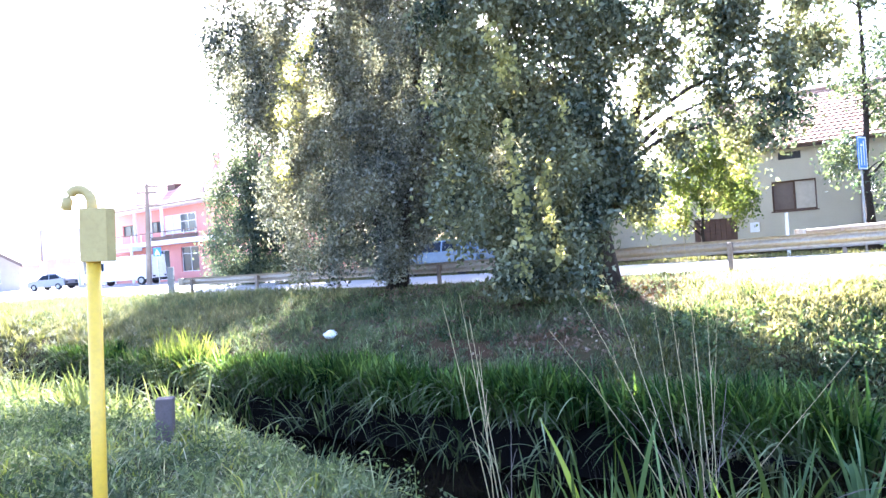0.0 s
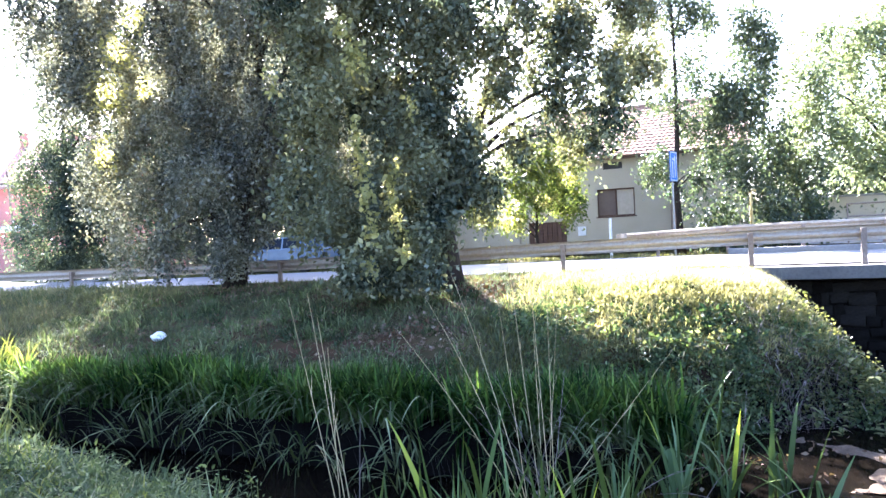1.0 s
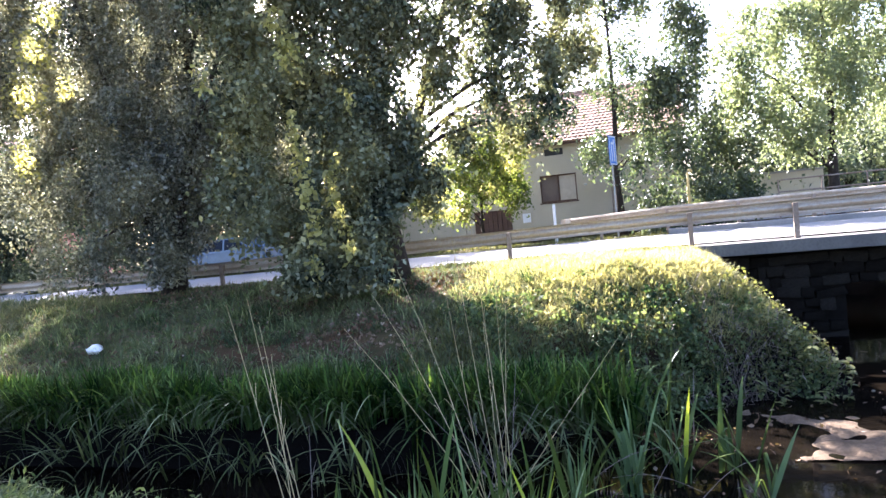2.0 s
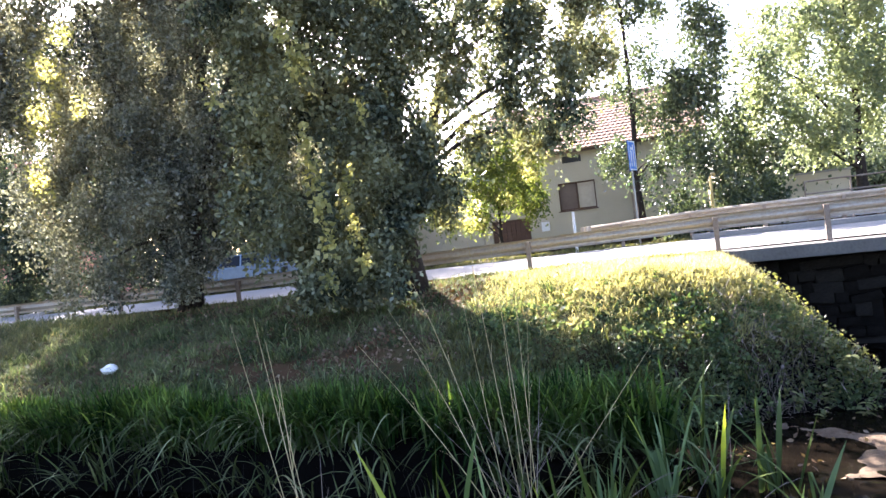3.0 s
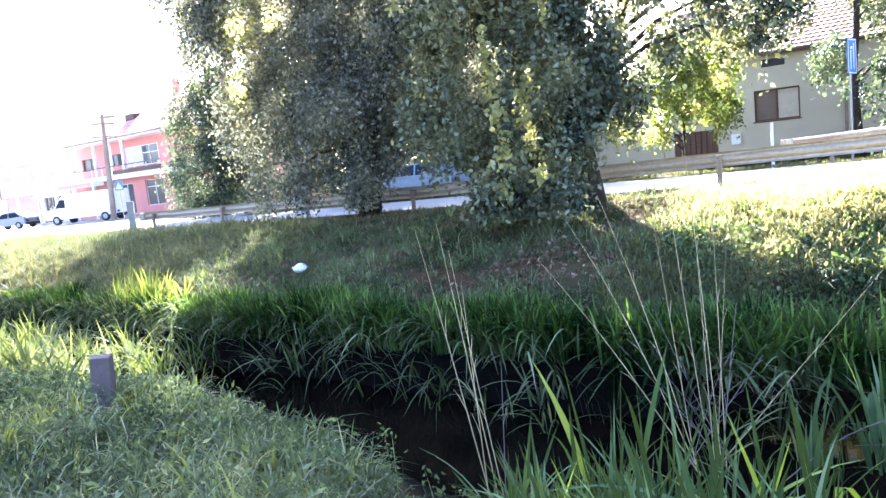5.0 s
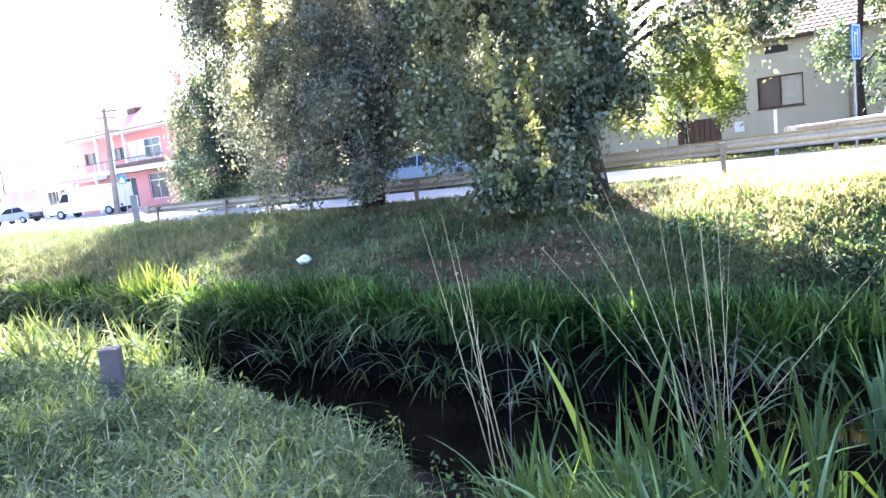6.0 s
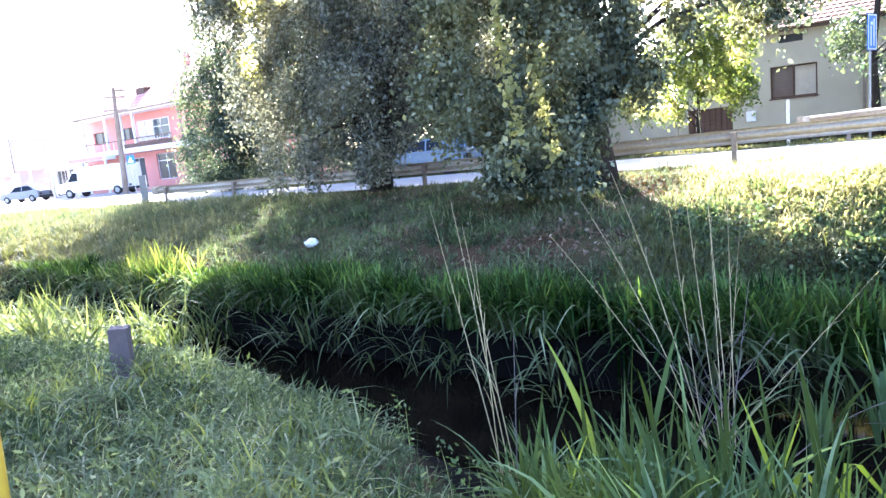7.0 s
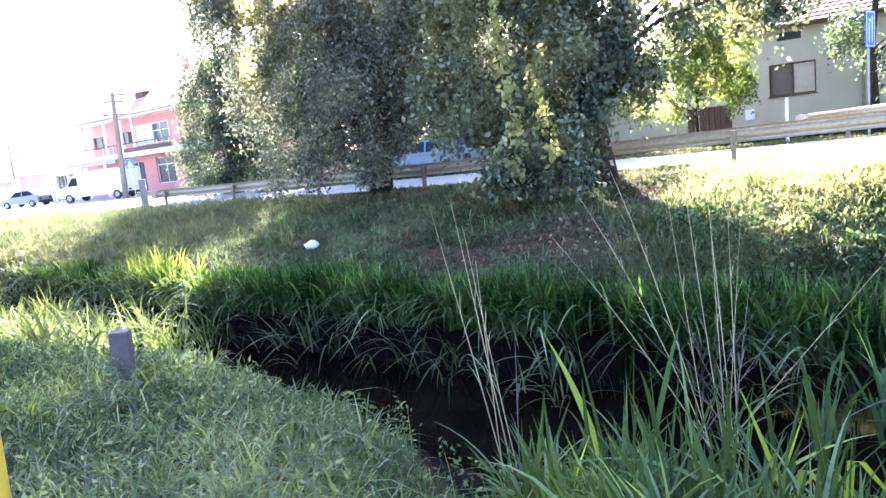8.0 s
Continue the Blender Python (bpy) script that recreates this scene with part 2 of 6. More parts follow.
M_PALEREED = leaf_material("pale_reed_blade", ((0.0, (0.035, 0.055, 0.02)), (0.5, (0.08, 0.11, 0.042)), (1.0, (0.20, 0.23, 0.11))), 0.4, 0.006, 0.4, (1.0, 0.98, 0.45), 1.3)
# yellow-green leaf colour standing for sun flecks among the cattails
M_FLECKLEAF = leaf_material("sun_flecked_cattail_leaf", ((0.0, (0.20, 0.28, 0.04)), (1.0, (0.36, 0.42, 0.09))), 0.5, 0.03, 0.35, (1.0, 1.0, 0.3), 1.6, True)
# the last stop here and in the cattail leaf paints the same flecks
M_SEDGE = leaf_material("sedge_blade", ((0.0, (0.003, 0.012, 0.006)), (0.5, (0.013, 0.04, 0.02)), (0.8, (0.07, 0.13, 0.07)), (0.97, (0.23, 0.31, 0.19)), (1.0, (0.30, 0.38, 0.07))), 0.35, 0.008, 0.35, (0.9, 1.0, 0.5), 1.4)
M_CATTAIL = leaf_material("cattail_leaf", ((0.0, (0.004, 0.014, 0.008)), (0.5, (0.020, 0.05, 0.030)), (0.84, (0.075, 0.135, 0.08)), (0.97, (0.18, 0.26, 0.16)), (1.0, (0.30, 0.38, 0.08))), 0.25, 0.012, 0.25, (0.95, 1.0, 0.5), 1.4, True)
M_GRASS = leaf_material("meadow_grass", ((0.0, (0.006, 0.017, 0.006)), (0.4, (0.028, 0.055, 0.020)), (0.78, (0.10, 0.142, 0.062)), (1.0, (0.29, 0.33, 0.20))), 0.42, 0.008, 0.5, (1.0, 1.0, 0.48), 1.6)
# bright yellow-green blades that put sun flecks into the colour
M_FLECKGRASS = leaf_material("sun_fleck_grass", ((0.0, (0.08, 0.12, 0.03)), (0.6, (0.18, 0.22, 0.06)), (1.0, (0.32, 0.33, 0.13))), 0.5, 0.01, 0.5, (1.0, 1.0, 0.35), 1.4)
M_SEED = leaf_material("seed_head", ((0.0, (0.14, 0.16, 0.09)), (0.6, (0.26, 0.28, 0.17)), (1.0, (0.42, 0.42, 0.30))), 0.4, 0.01, 0.6, (1.0, 1.0, 0.6), 1.3)
# straw tones raised so that sunlight is partly in the colour
M_HAY = leaf_material("sunlit_straw_grass", ((0.0, (0.16, 0.17, 0.07)), (0.5, (0.33, 0.315, 0.15)), (1.0, (0.54, 0.49, 0.28))), 0.5, 0.01, 0.6, (1.0, 0.97, 0.55), 1.6)
M_DRYGRASS = leaf_material("dry_grass", ((0.0, (0.045, 0.06, 0.025)), (0.5, (0.09, 0.105, 0.042)), (1.0, (0.20, 0.19, 0.09))), 0.45, 0.02, 0.6, (1.0, 0.97, 0.45), 1.4)
M_BANKGRASS = leaf_material("dull_bank_grass", ((0.0, (0.024, 0.042, 0.022)), (0.5, (0.064, 0.095, 0.05)), (0.85, (0.13, 0.16, 0.085)), (1.0, (0.26, 0.22, 0.13))), 0.42, 0.01, 0.6, (1.0, 1.0, 0.55), 1.4)
# near-black stem colour carries the deep shade under the reeds
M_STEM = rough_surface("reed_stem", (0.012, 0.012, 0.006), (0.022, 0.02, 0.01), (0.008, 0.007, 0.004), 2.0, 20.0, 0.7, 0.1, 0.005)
M_WEED = leaf_material("weed_leaf", ((0.0, (0.010, 0.025, 0.012)), (0.5, (0.045, 0.085, 0.036)), (0.85, (0.13, 0.19, 0.085)), (1.0, (0.28, 0.32, 0.16))), 0.4, 0.02, 0.4, (1.0, 1.0, 0.45), 1.6)
M_BROADLEAF = leaf_material("broad_weed_leaf", ((0.0, (0.06, 0.08, 0.03)), (0.5, (0.13, 0.15, 0.06)), (1.0, (0.28, 0.27, 0.12))), 0.45, 0.02, 0.4, (1.0, 0.98, 0.48), 1.4, True)
M_LITTER = leaf_material("fallen_leaf", ((0.0, (0.06, 0.032, 0.018)), (0.6, (0.12, 0.07, 0.038)), (0.88, (0.19, 0.13, 0.08)), (1.0, (0.38, 0.31, 0.24))), 0.1, 0.01)
M_STRAW = leaf_material("dry_straw", ((0.0, (0.40, 0.31, 0.15)), (0.6, (0.54, 0.44, 0.24)), (1.0, (0.66, 0.56, 0.34))), 0.1, 0.01)
M_DEADSTEM = leaf_material("dead_stem", ((0.0, (0.12, 0.095, 0.085)), (0.6, (0.24, 0.20, 0.175)), (1.0, (0.40, 0.34, 0.29))), 0.1, 0.01)
M_SILT = rough_surface("wet_silt", (0.07, 0.05, 0.033), (0.18, 0.135, 0.09), (0.035, 0.026, 0.018), 5.0, 22.0, 0.85, 0.9, 0.04, spec=0.1)
M_SLAB = rough_surface("grimy_concrete", (0.09, 0.085, 0.078), (0.14, 0.135, 0.12), (0.06, 0.055, 0.05), 1.2, 22.0, 0.9, 0.4, 0.012)
# near-black stone colour holds the shade beneath the bridge slab
M_DARKSTONE = rough_surface("shade_black_stone", (0.006, 0.0055, 0.005), (0.014, 0.0125, 0.011), (0.004, 0.004, 0.003), 1.3, 9.0, 0.95, 0.7, 0.04, spec=0.03)
M_OLDPOST = rough_surface("stained_concrete", (0.085, 0.065, 0.062), (0.13, 0.105, 0.10), (0.055, 0.045, 0.042), 5.0, 40.0, 0.92, 0.4, 0.01)

# ---------------------------------------------------------------- ground, ditch, street
def road_z(s):
    return np.interp(s, (-90, -60, -26, -2, 40), (0.15, 0.15, 0.32, 0.62, 0.66))


def bank_edge(s):
    """How far across the near bank's edge lies."""
    return np.interp(s, (-30, -9, -7, -6, -4.6, -3.8, -3.2, -2.5, -1.2, 0.5, 4), (3.5, 3.6, 3.85, 3.9, 3.6, 3.45, 3.0, 2.6, 2.4, 2.8, 3.6))


def ground_z(s, d):
    s, d = np.asarray(s, float), np.asarray(d, float)
    zr = road_z(s)
    near = np.interp(d - bank_edge(s) + 3.4, (-40, 0, 3.4, 4.2, 5.2, 6.2, 7.2), (0.1, 0, -0.17, -0.5, -1.35, -1.8, -1.9))
    k = smooth01(9.0, 14.0, d)
    far = np.interp(d, (7.4, 7.9, 8.25, 8.5, 9.0, 10.7, 12.5, 14.0), (-1.9, -1.85, -1.5, -0.98, -0.75, -0.2, 0.15, 0.5)) + k * (zr - 0.57)
    dr = d - 0.8 * smooth01(-0.3, 1.5, s)
    steep = np.interp(dr, (9.5, 10.6, 10.95, 11.25, 11.6, 12.1, 12.65, 13.2, 15.0), (-1.9, -1.78, -1.5, -1.0, -0.45, -0.1, 0.22, 0.41, 0.5)) + smooth01(11.0, 14.5, d) * (zr - 0.57)
    w = smooth01(-4.2, -0.8, s)
    far = far * (1 - w) + steep * w
    far = np.where(d > 15.2, zr - 0.07, far)
    side = np.maximum(0.55 - 1.18 * (s - 0.55), -1.9)
    other = np.maximum(-1.9 + 1.3 * (s - 6.2), -1.9)
    gap = np.maximum(side, other)
    h = np.clip(0.5 + 0.5 * (far - gap) / 0.35, 0, 1)
    cut = far * (1 - h) + gap * h - 0.35 * h * (1 - h)
    far = np.where((d > 5.5) & (d < 25.8), np.minimum(far, cut), far)
    z = np.where(d < 6.4, near, far)
    full = near * 0 + np.interp(d, (-40, 0, 4, 11.5), (0.1, 0.0, -0.1, 0.0)) * (1 - smooth01(4, 11, d)) + (zr - 0.06) * smooth01(4, 11, d)
    e = smooth01(-27.0, -16.0, s)
    return z * e + full * (1 - e)


def bumps(s, d):
    return 0.05 * np.sin(1.3 * s + 0.7 * d) * np.sin(0.9 * d - 0.4 * s + 1) + 0.03 * np.sin(3.1 * s + 1.1) * np.sin(2.7 * d)


def axis(fine0, fine1, step, far):
    a = list(np.arange(fine0, fine1 + 1e-6, step))
    g, x = step, fine1
    while x < far:
        g *= 1.35
        x += g
        a.append(x)
    g, x = step, fine0
    while x > -far:
        g *= 1.35
        x -= g
        a.insert(0, x)
    return np.array(a)


S_AX, D_AX = axis(-30, 8, 0.25, 2500), axis(-2, 17, 0.2, 2500)
_s, _d = np.meshgrid(S_AX, D_AX, indexing="ij")
_z = ground_z(_s, _d)
_soft = 1 - smooth01(15.0, 15.6, _d)
_z = _z + bumps(_s, _d) * _soft * (np.abs(_s) < 60)
_z = np.where((_d > 15.2) & (_d < 60) & (_z > 0), _z - 0.05, _z)
_nd = len(D_AX)
_v = np.stack([_s.ravel(), _d.ravel(), _z.ravel()], 1)
_f = [(i * _nd + j, (i + 1) * _nd + j, (i + 1) * _nd + j + 1, i * _nd + j + 1) for i in range(len(S_AX) - 1) for j in range(_nd - 1)]
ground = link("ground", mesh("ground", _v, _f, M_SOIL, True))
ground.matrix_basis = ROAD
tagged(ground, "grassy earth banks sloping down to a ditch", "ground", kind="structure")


def surface(name, s_list, near_edge, far_edge, z_of, mat, rows=10, thick=0.0):
    v, f = [], []
    for s in s_list:
        a, b = near_edge(s), far_edge(s)
        for k in range(rows + 1):
            d = a + (b - a) * k / rows
            v.append((s, d, z_of(s, d)))
    n = rows + 1
    for i in range(len(s_list) - 1):
        for k in range(rows):
            f.append((i * n + k, (i + 1) * n + k, (i + 1) * n + k + 1, i * n + k + 1))
    ob = link(name, mesh(name, v, f, mat, True))
    ob.matrix_basis = ROAD
    return ob


R0 = lambda s: float(np.interp(s, (-200, -75, -45, -33, -27, 100), (13, 13, 11, 11.5, 15.95, 15.95)))
R1 = lambda s: float(np.interp(s, (-200, -80, -45, -33, -26, 100), (36, 36, 36, 30, 21.4, 21.4)))
road = surface("road", list(np.arange(-200, -20, 2.0)) + list(np.arange(-20, 61, 1.0)), R0, R1, lambda s, d: float(road_z(s)) + 0.012 - 0.002 * abs(d - 18.6), M_ROAD, 12)
tagged(road, "sunlit pale grey worn asphalt street", "road", kind="structure")

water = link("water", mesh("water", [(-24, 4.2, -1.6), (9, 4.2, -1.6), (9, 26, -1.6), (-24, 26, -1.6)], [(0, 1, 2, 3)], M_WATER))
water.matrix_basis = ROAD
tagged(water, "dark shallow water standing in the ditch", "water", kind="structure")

# bridge: slab, kerb and rubble headwall on the far side of the opening
bridge = thing("bridge", ROAD, "low concrete road bridge over the ditch", "bridge", kind="structure")
part("deck", boxes((-0.1, 9.0, 15.35, 15.92, 0.34, 0.60), bevel=0.02), M_SLAB, bridge, "weathered concrete edge slab")
part("slab", boxes((-0.1, 9.0, 15.95, 21.9, 0.30, 0.55)), M_CONC, bridge)
part("kerb", boxes((0.0, 9.0, 21.45, 21.85, 0.56, 0.78), bevel=0.02), M_CONC, bridge)
part("abutment", wall_mesh(0.6, 9.2, -1.98, 0.32, 16.3, 16.7, [(3.4, 6.4, -1.98, -0.45)]), M_DARKSTONE, bridge, "stone wall under the slab, coloured black for shade")
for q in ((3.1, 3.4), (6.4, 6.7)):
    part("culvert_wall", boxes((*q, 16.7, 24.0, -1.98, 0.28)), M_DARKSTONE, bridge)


_r = random.Random(4)
STONES = []
for k in range(6):
    _bm = boxes((-0.5, 0.5, -0.5, 0.5, -0.5, 0.5), bevel=0.12)
    for v in _bm.verts:
        v.co += Vector(noise.noise_vector(v.co * 1.7 + Vector((k * 3.1, 0, 0)))) * 0.12
    me = bpy.data.meshes.new("stone")
    _bm.to_mesh(me)
    _bm.free()
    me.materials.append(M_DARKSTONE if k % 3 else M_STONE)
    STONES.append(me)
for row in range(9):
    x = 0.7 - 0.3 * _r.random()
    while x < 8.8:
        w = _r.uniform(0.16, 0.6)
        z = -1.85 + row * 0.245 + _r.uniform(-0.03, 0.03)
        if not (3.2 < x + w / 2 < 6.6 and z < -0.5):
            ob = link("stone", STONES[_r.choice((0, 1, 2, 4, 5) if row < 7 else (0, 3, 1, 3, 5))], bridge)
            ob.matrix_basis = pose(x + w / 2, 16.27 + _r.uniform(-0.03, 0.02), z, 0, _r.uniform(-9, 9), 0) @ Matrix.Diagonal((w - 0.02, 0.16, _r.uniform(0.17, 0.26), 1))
        x += w

# ---------------------------------------------------------------- crash barriers
W_PROFILE = [(0.0, 0.155), (0.02, 0.15), (0.075, 0.12), (0.08, 0.085), (0.02, 0.04), (0.0, 0.0), (0.02, -0.04), (0.08, -0.085), (0.075, -0.12), (0.02, -0.15), (0.0, -0.155)]


def beam_piece(s0, s1, d, z0, z1, side):
    """One corrugated beam; side: the way the waves bulge."""
    bm = bmesh.new()
    rings = []
    for s, z in ((s0, z0), (s1, z1)):
        outer = [bm.verts.new((s, d + side * y, z + h)) for y, h in W_PROFILE]
        inner = [bm.verts.new((s, d + side * (y - 0.006), z + h)) for y, h in reversed(W_PROFILE)]
        rings.append(outer + inner)
    a, b = rings
    for i in range(len(a)):
        j = (i + 1) % len(a)
        bm.faces.new((a[i], a[j], b[j], b[i]))
    n = len(W_PROFILE)
    for r in rings:
        for i in range(n - 1):
            bm.faces.new((r[i], r[i + 1], r[2 * n - 2 - i], r[2 * n - 1 - i]))
    bmesh.ops.recalc_face_normals(bm, faces=bm.faces)
    return bm


def barrier(name, d, posts, ends, side, top, label):
    b = thing(name, ROAD, label, "guard rail")
    xs = [ends[0]] + [p for p in posts if ends[0] + 0.5 < p < ends[1] - 0.5] + [ends[1]]
    mid = lambda s: float(np.interp(s, *top)) - 0.155
    for i, (s0, s1) in enumerate(zip(xs, xs[1:])):
        part("beam", beam_piece(s0 - 0.04, s1 + 0.04, d + 0.004 * (i % 2), mid(s0), mid(s1), side), M_RAIL, b)
    for s in posts:
        bm = boxes((s - 0.05, s + 0.05, d - side * 0.10 - 0.04, d - side * 0.10 + 0.04, float(ground_z(s, d)) - 0.3 if s < -0.2 else 0.5, mid(s) + 0.10), bevel=0.006)
        add_box(bm, s - 0.045, s + 0.045, d - 0.07, d + 0.03, mid(s) - 0.08, mid(s) + 0.08)
        part("post", bm, M_POST, b)
    for s in (ends[0] - 0.16, ends[1] + 0.16):
        bm = bmesh.new()
        tube(bm, [(s, d + side * 0.04, mid(s) - 0.155), (s, d + side * 0.04, mid(s) + 0.155)], [0.16, 0.16], 12)
        part("end_shoe", bm, M_RAIL, b)
    return b


barrier("guard_rail", 15.7, [-23.9, -19.85, -15.7, -11.6, -7.6, -3.6, 0.4, 2.45, 4.45, 6.45, 8.45], (-24.6, 9.2), 1,
        ((-25, -20, -11.6, -3.6, 0.4, 10), (1.06, 1.09, 1.14, 1.30, 1.38, 1.42)), "weathered galvanised corrugated steel crash barrier along the street edge")
barrier("guard_rail", 21.75, [-2.0, 0.0, 2.0, 4.0, 6.0, 8.0, 10.0], (-2.9, 11.0), -1, ((-3, 0.6, 12), (1.36, 1.49, 1.49)), "galvanised corrugated steel crash barrier beyond the street")

# ---------------------------------------------------------------- plants: helpers
def mesh_np(name, verts, quads, mat, smooth=False):
    me = bpy.data.meshes.new(name)
    nv, nf = len(verts), len(quads)
    k = quads.shape[1]
    me.vertices.add(nv)
    me.vertices.foreach_set("co", np.ascontiguousarray(verts, dtype=np.float32).ravel())
    me.loops.add(nf * k)
    me.loops.foreach_set("vertex_index", np.ascontiguousarray(quads, dtype=np.int32).ravel())
    me.polygons.add(nf)
    me.polygons.foreach_set("loop_start", np.arange(0, nf * k, k, dtype=np.int32))
    me.polygons.foreach_set("loop_total", np.full(nf, k, dtype=np.int32))
    me.materials.append(mat)
    me.update(calc_edges=True)
    if smooth:
        me.shade_smooth()
    return me


def leaf_cloud(name, centres, size, mat, rng, droop=0.35, narrow=0.7):
    """One small folded leaf of four corners at each centre."""
    n = len(centres)
    a = rng.normal(size=(n, 3))
    a[:, 2] -= droop
    a /= np.linalg.norm(a, axis=1)[:, None]
    b = np.cross(a, rng.normal(size=(n, 3)))
    b /= np.linalg.norm(b, axis=1)[:, None]
    c = np.cross(a, b)
    L = (size * rng.uniform(0.6, 1.35, n))[:, None]
    w = L * narrow * 0.5
    p0 = centres
    p1 = centres + a * L * 0.42 + b * w + c * L * 0.10
    p2 = centres + a * L
    p3 = centres + a * L * 0.42 - b * w + c * L * 0.10
    v = np.stack([p0, p1, p2, p3], 1).reshape(-1, 3)
    f = np.arange(4 * n).reshape(-1, 4)
    return mesh_np(name, v, f, mat)


def blade_cloud(name, base, height, width, mat, rng, lean=0.35, bend=0.6, segs=4, heading=None):
    """Ribbon blades that rise from their base and bend over."""
    n = len(base)
    az = rng.uniform(0, 2 * np.pi, n) if heading is None else heading
    out = np.stack([np.cos(az), np.sin(az), np.zeros(n)], 1)
    side = np.stack([-np.sin(az + rng.normal(0, 0.6, n)), np.cos(az), np.zeros(n)], 1)
    side /= np.linalg.norm(side, axis=1)[:, None]
    ln, bd = lean * rng.uniform(0.2, 1.6, n), np.minimum(bend * rng.uniform(0.1, 1.7, n), 1.3)
    rows = []
    for k in range(segs + 1):
        t = k / segs
        ang = ln * 0.6 + bd * t * t
        r = height * (np.sin(ln) * t + bd * 0.55 * t * t * t)
        z = height * (t * np.cos(ln) - 0.42 * bd * bd * t ** 4)
        w = width * (1 - t) ** 0.55 * (0.55 + 0.9 * min(1, 3 * t)) * 0.5 if k < segs else width * 0.02
        c = base + out * r[:, None] + np.array([0, 0, 1.0]) * z[:, None]
        rows += [c - side * np.asarray(w)[:, None] if np.ndim(w) else c - side * w, c + side * np.asarray(w)[:, None] if np.ndim(w) else c + side * w]
    v = np.stack(rows, 1)
    m = v.shape[1]
    q = np.array([(2 * k, 2 * k + 1, 2 * k + 3, 2 * k + 2) for k in range(segs)])
    f = (np.arange(n)[:, None, None] * m + q[None]).reshape(-1, 4)
    return mesh_np(name, v.reshape(-1, 3), f, mat, True)


def tufted(s, d, per, spread, rng):
    """Blade feet in tufts round the given centres, and the way each blade leans: outwards."""
    n = len(s)
    a = rng.uniform(0, 2 * np.pi, n * per)
    r = spread * np.sqrt(rng.uniform(0.02, 1, n * per)) * np.repeat(rng.uniform(0.6, 1.5, n), per)
    return np.repeat(s, per) + r * np.cos(a), np.repeat(d, per) + r * np.sin(a), a + rng.normal(0, 0.7, n * per), np.repeat(rng.uniform(0.6, 1.3, n), per)


def wig(p, amount, seed):
    return Vector(p) + Vector(noise.noise_vector(Vector(p) * 0.9 + Vector((seed, 0, 0)))) * amount


def tree(name, s, d, height, girth, blobs, leaves, leaf, mat, label, category, seed, trunk_top=0.75, lean=(0, 0), limbs=9, cluster=0.5, low=0.15, boughs=(), sprays=(), spray_mat=None):
    """blobs: crown masses (dx, dy, z, radius across, radius up), in world axes from the trunk's foot."""
    rng = np.random.default_rng(seed)
    z0 = float(ground_z(s, d)) - 0.05
    t = thing(name, Matrix.Translation(street(s, d, z0)), label, category)
    spine = []
    for i, h in enumerate(np.linspace(0, height * trunk_top, 9)):
        k = h / height
        spine.append(wig((lean[0] * k, lean[1] * k, h), 0.16 * min(1, i), seed))
    bm = bmesh.new()
    tube(bm, spine, [girth * (1.55 if i == 0 else 1.0) * (1 - 0.8 * i / 8) for i in range(9)], 10)
    for v in bm.verts:
        v.co += Vector(noise.noise_vector(v.co * 2.2)) * girth * 0.22
    part("trunk", bm, M_BARK, t, smooth=True)
    for pts, r0 in boughs:
        bm = bmesh.new()
        tube(bm, pts, list(np.linspace(r0, r0 * 0.3, len(pts))), 8)
        part("limb", bm, M_BARK, t, smooth=True)
    cl = []
    for b in blobs:
        m = max(6, int(2.6 * b[3] * b[3] * b[4] / cluster ** 2.2))
        dirs = rng.normal(size=(m, 3))
        dirs /= np.linalg.norm(dirs, axis=1)[:, None]
        rad = rng.uniform(0.2, 1.0, m) ** 0.5
        cl.append(np.array(b[:3]) + dirs * rad[:, None] * np.array([b[3], b[3], b[4]]))
    cl = np.concatenate(cl)
    cl = cl[cl[:, 2] > low]
    for i in rng.permutation(len(cl))[:limbs]:
        e = Vector(cl[i])
        h = min(max(0.2 * height * trunk_top, e.z - 0.7 * Vector((e.x, e.y, 0)).length), height * trunk_top * 0.97)
        k = h / (height * trunk_top) * 8
        a = spine[int(k)].lerp(spine[min(8, int(k) + 1)], k - int(k))
        bm = bmesh.new()
        pts = [a.lerp(e, q) + Vector((0, 0, 0.11 * math.sin(q * math.pi) * (e - a).length)) for q in (0, 0.3, 0.6, 1.0)]
        r0 = girth * (1 - 0.8 * k / 8) * 0.42
        tube(bm, pts, [r0, r0 * 0.7, r0 * 0.45, r0 * 0.15], 6)
        part("limb", bm, M_BARK, t, smooth=True)
    rad = rng.uniform(0.45, 1.4, len(cl)) * cluster
    wt = rad ** 2.0
    pick = rng.choice(len(cl), leaves, p=wt / wt.sum())
    pos = cl[pick] + rng.normal(size=(leaves, 3)) * (rad[pick] * 0.5)[:, None] * np.array([0.85, 0.85, 1.45])
    pos[:, 2] -= 0.4 * np.abs(rng.normal(size=leaves)) * rad[pick]
    pos = pos[pos[:, 2] > low]
    for b in sprays:
        # crown leaves cleared towards the sun, to light the yellow spray leaves
        q = pos - np.array(b[:3])
        along = q @ SUN_DIR
        off = np.linalg.norm(q - along[:, None] * SUN_DIR, axis=1)
        pos = pos[(along < 0.1) | (off > min(0.27, 0.75 * min(b[3], b[4]) + 0.1))]
    link("crown", leaf_cloud("crown", pos, leaf, mat, rng, 0.8, 0.58), t)
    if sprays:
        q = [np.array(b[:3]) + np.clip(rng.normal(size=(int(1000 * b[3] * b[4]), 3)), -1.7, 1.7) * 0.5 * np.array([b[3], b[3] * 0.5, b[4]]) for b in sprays]
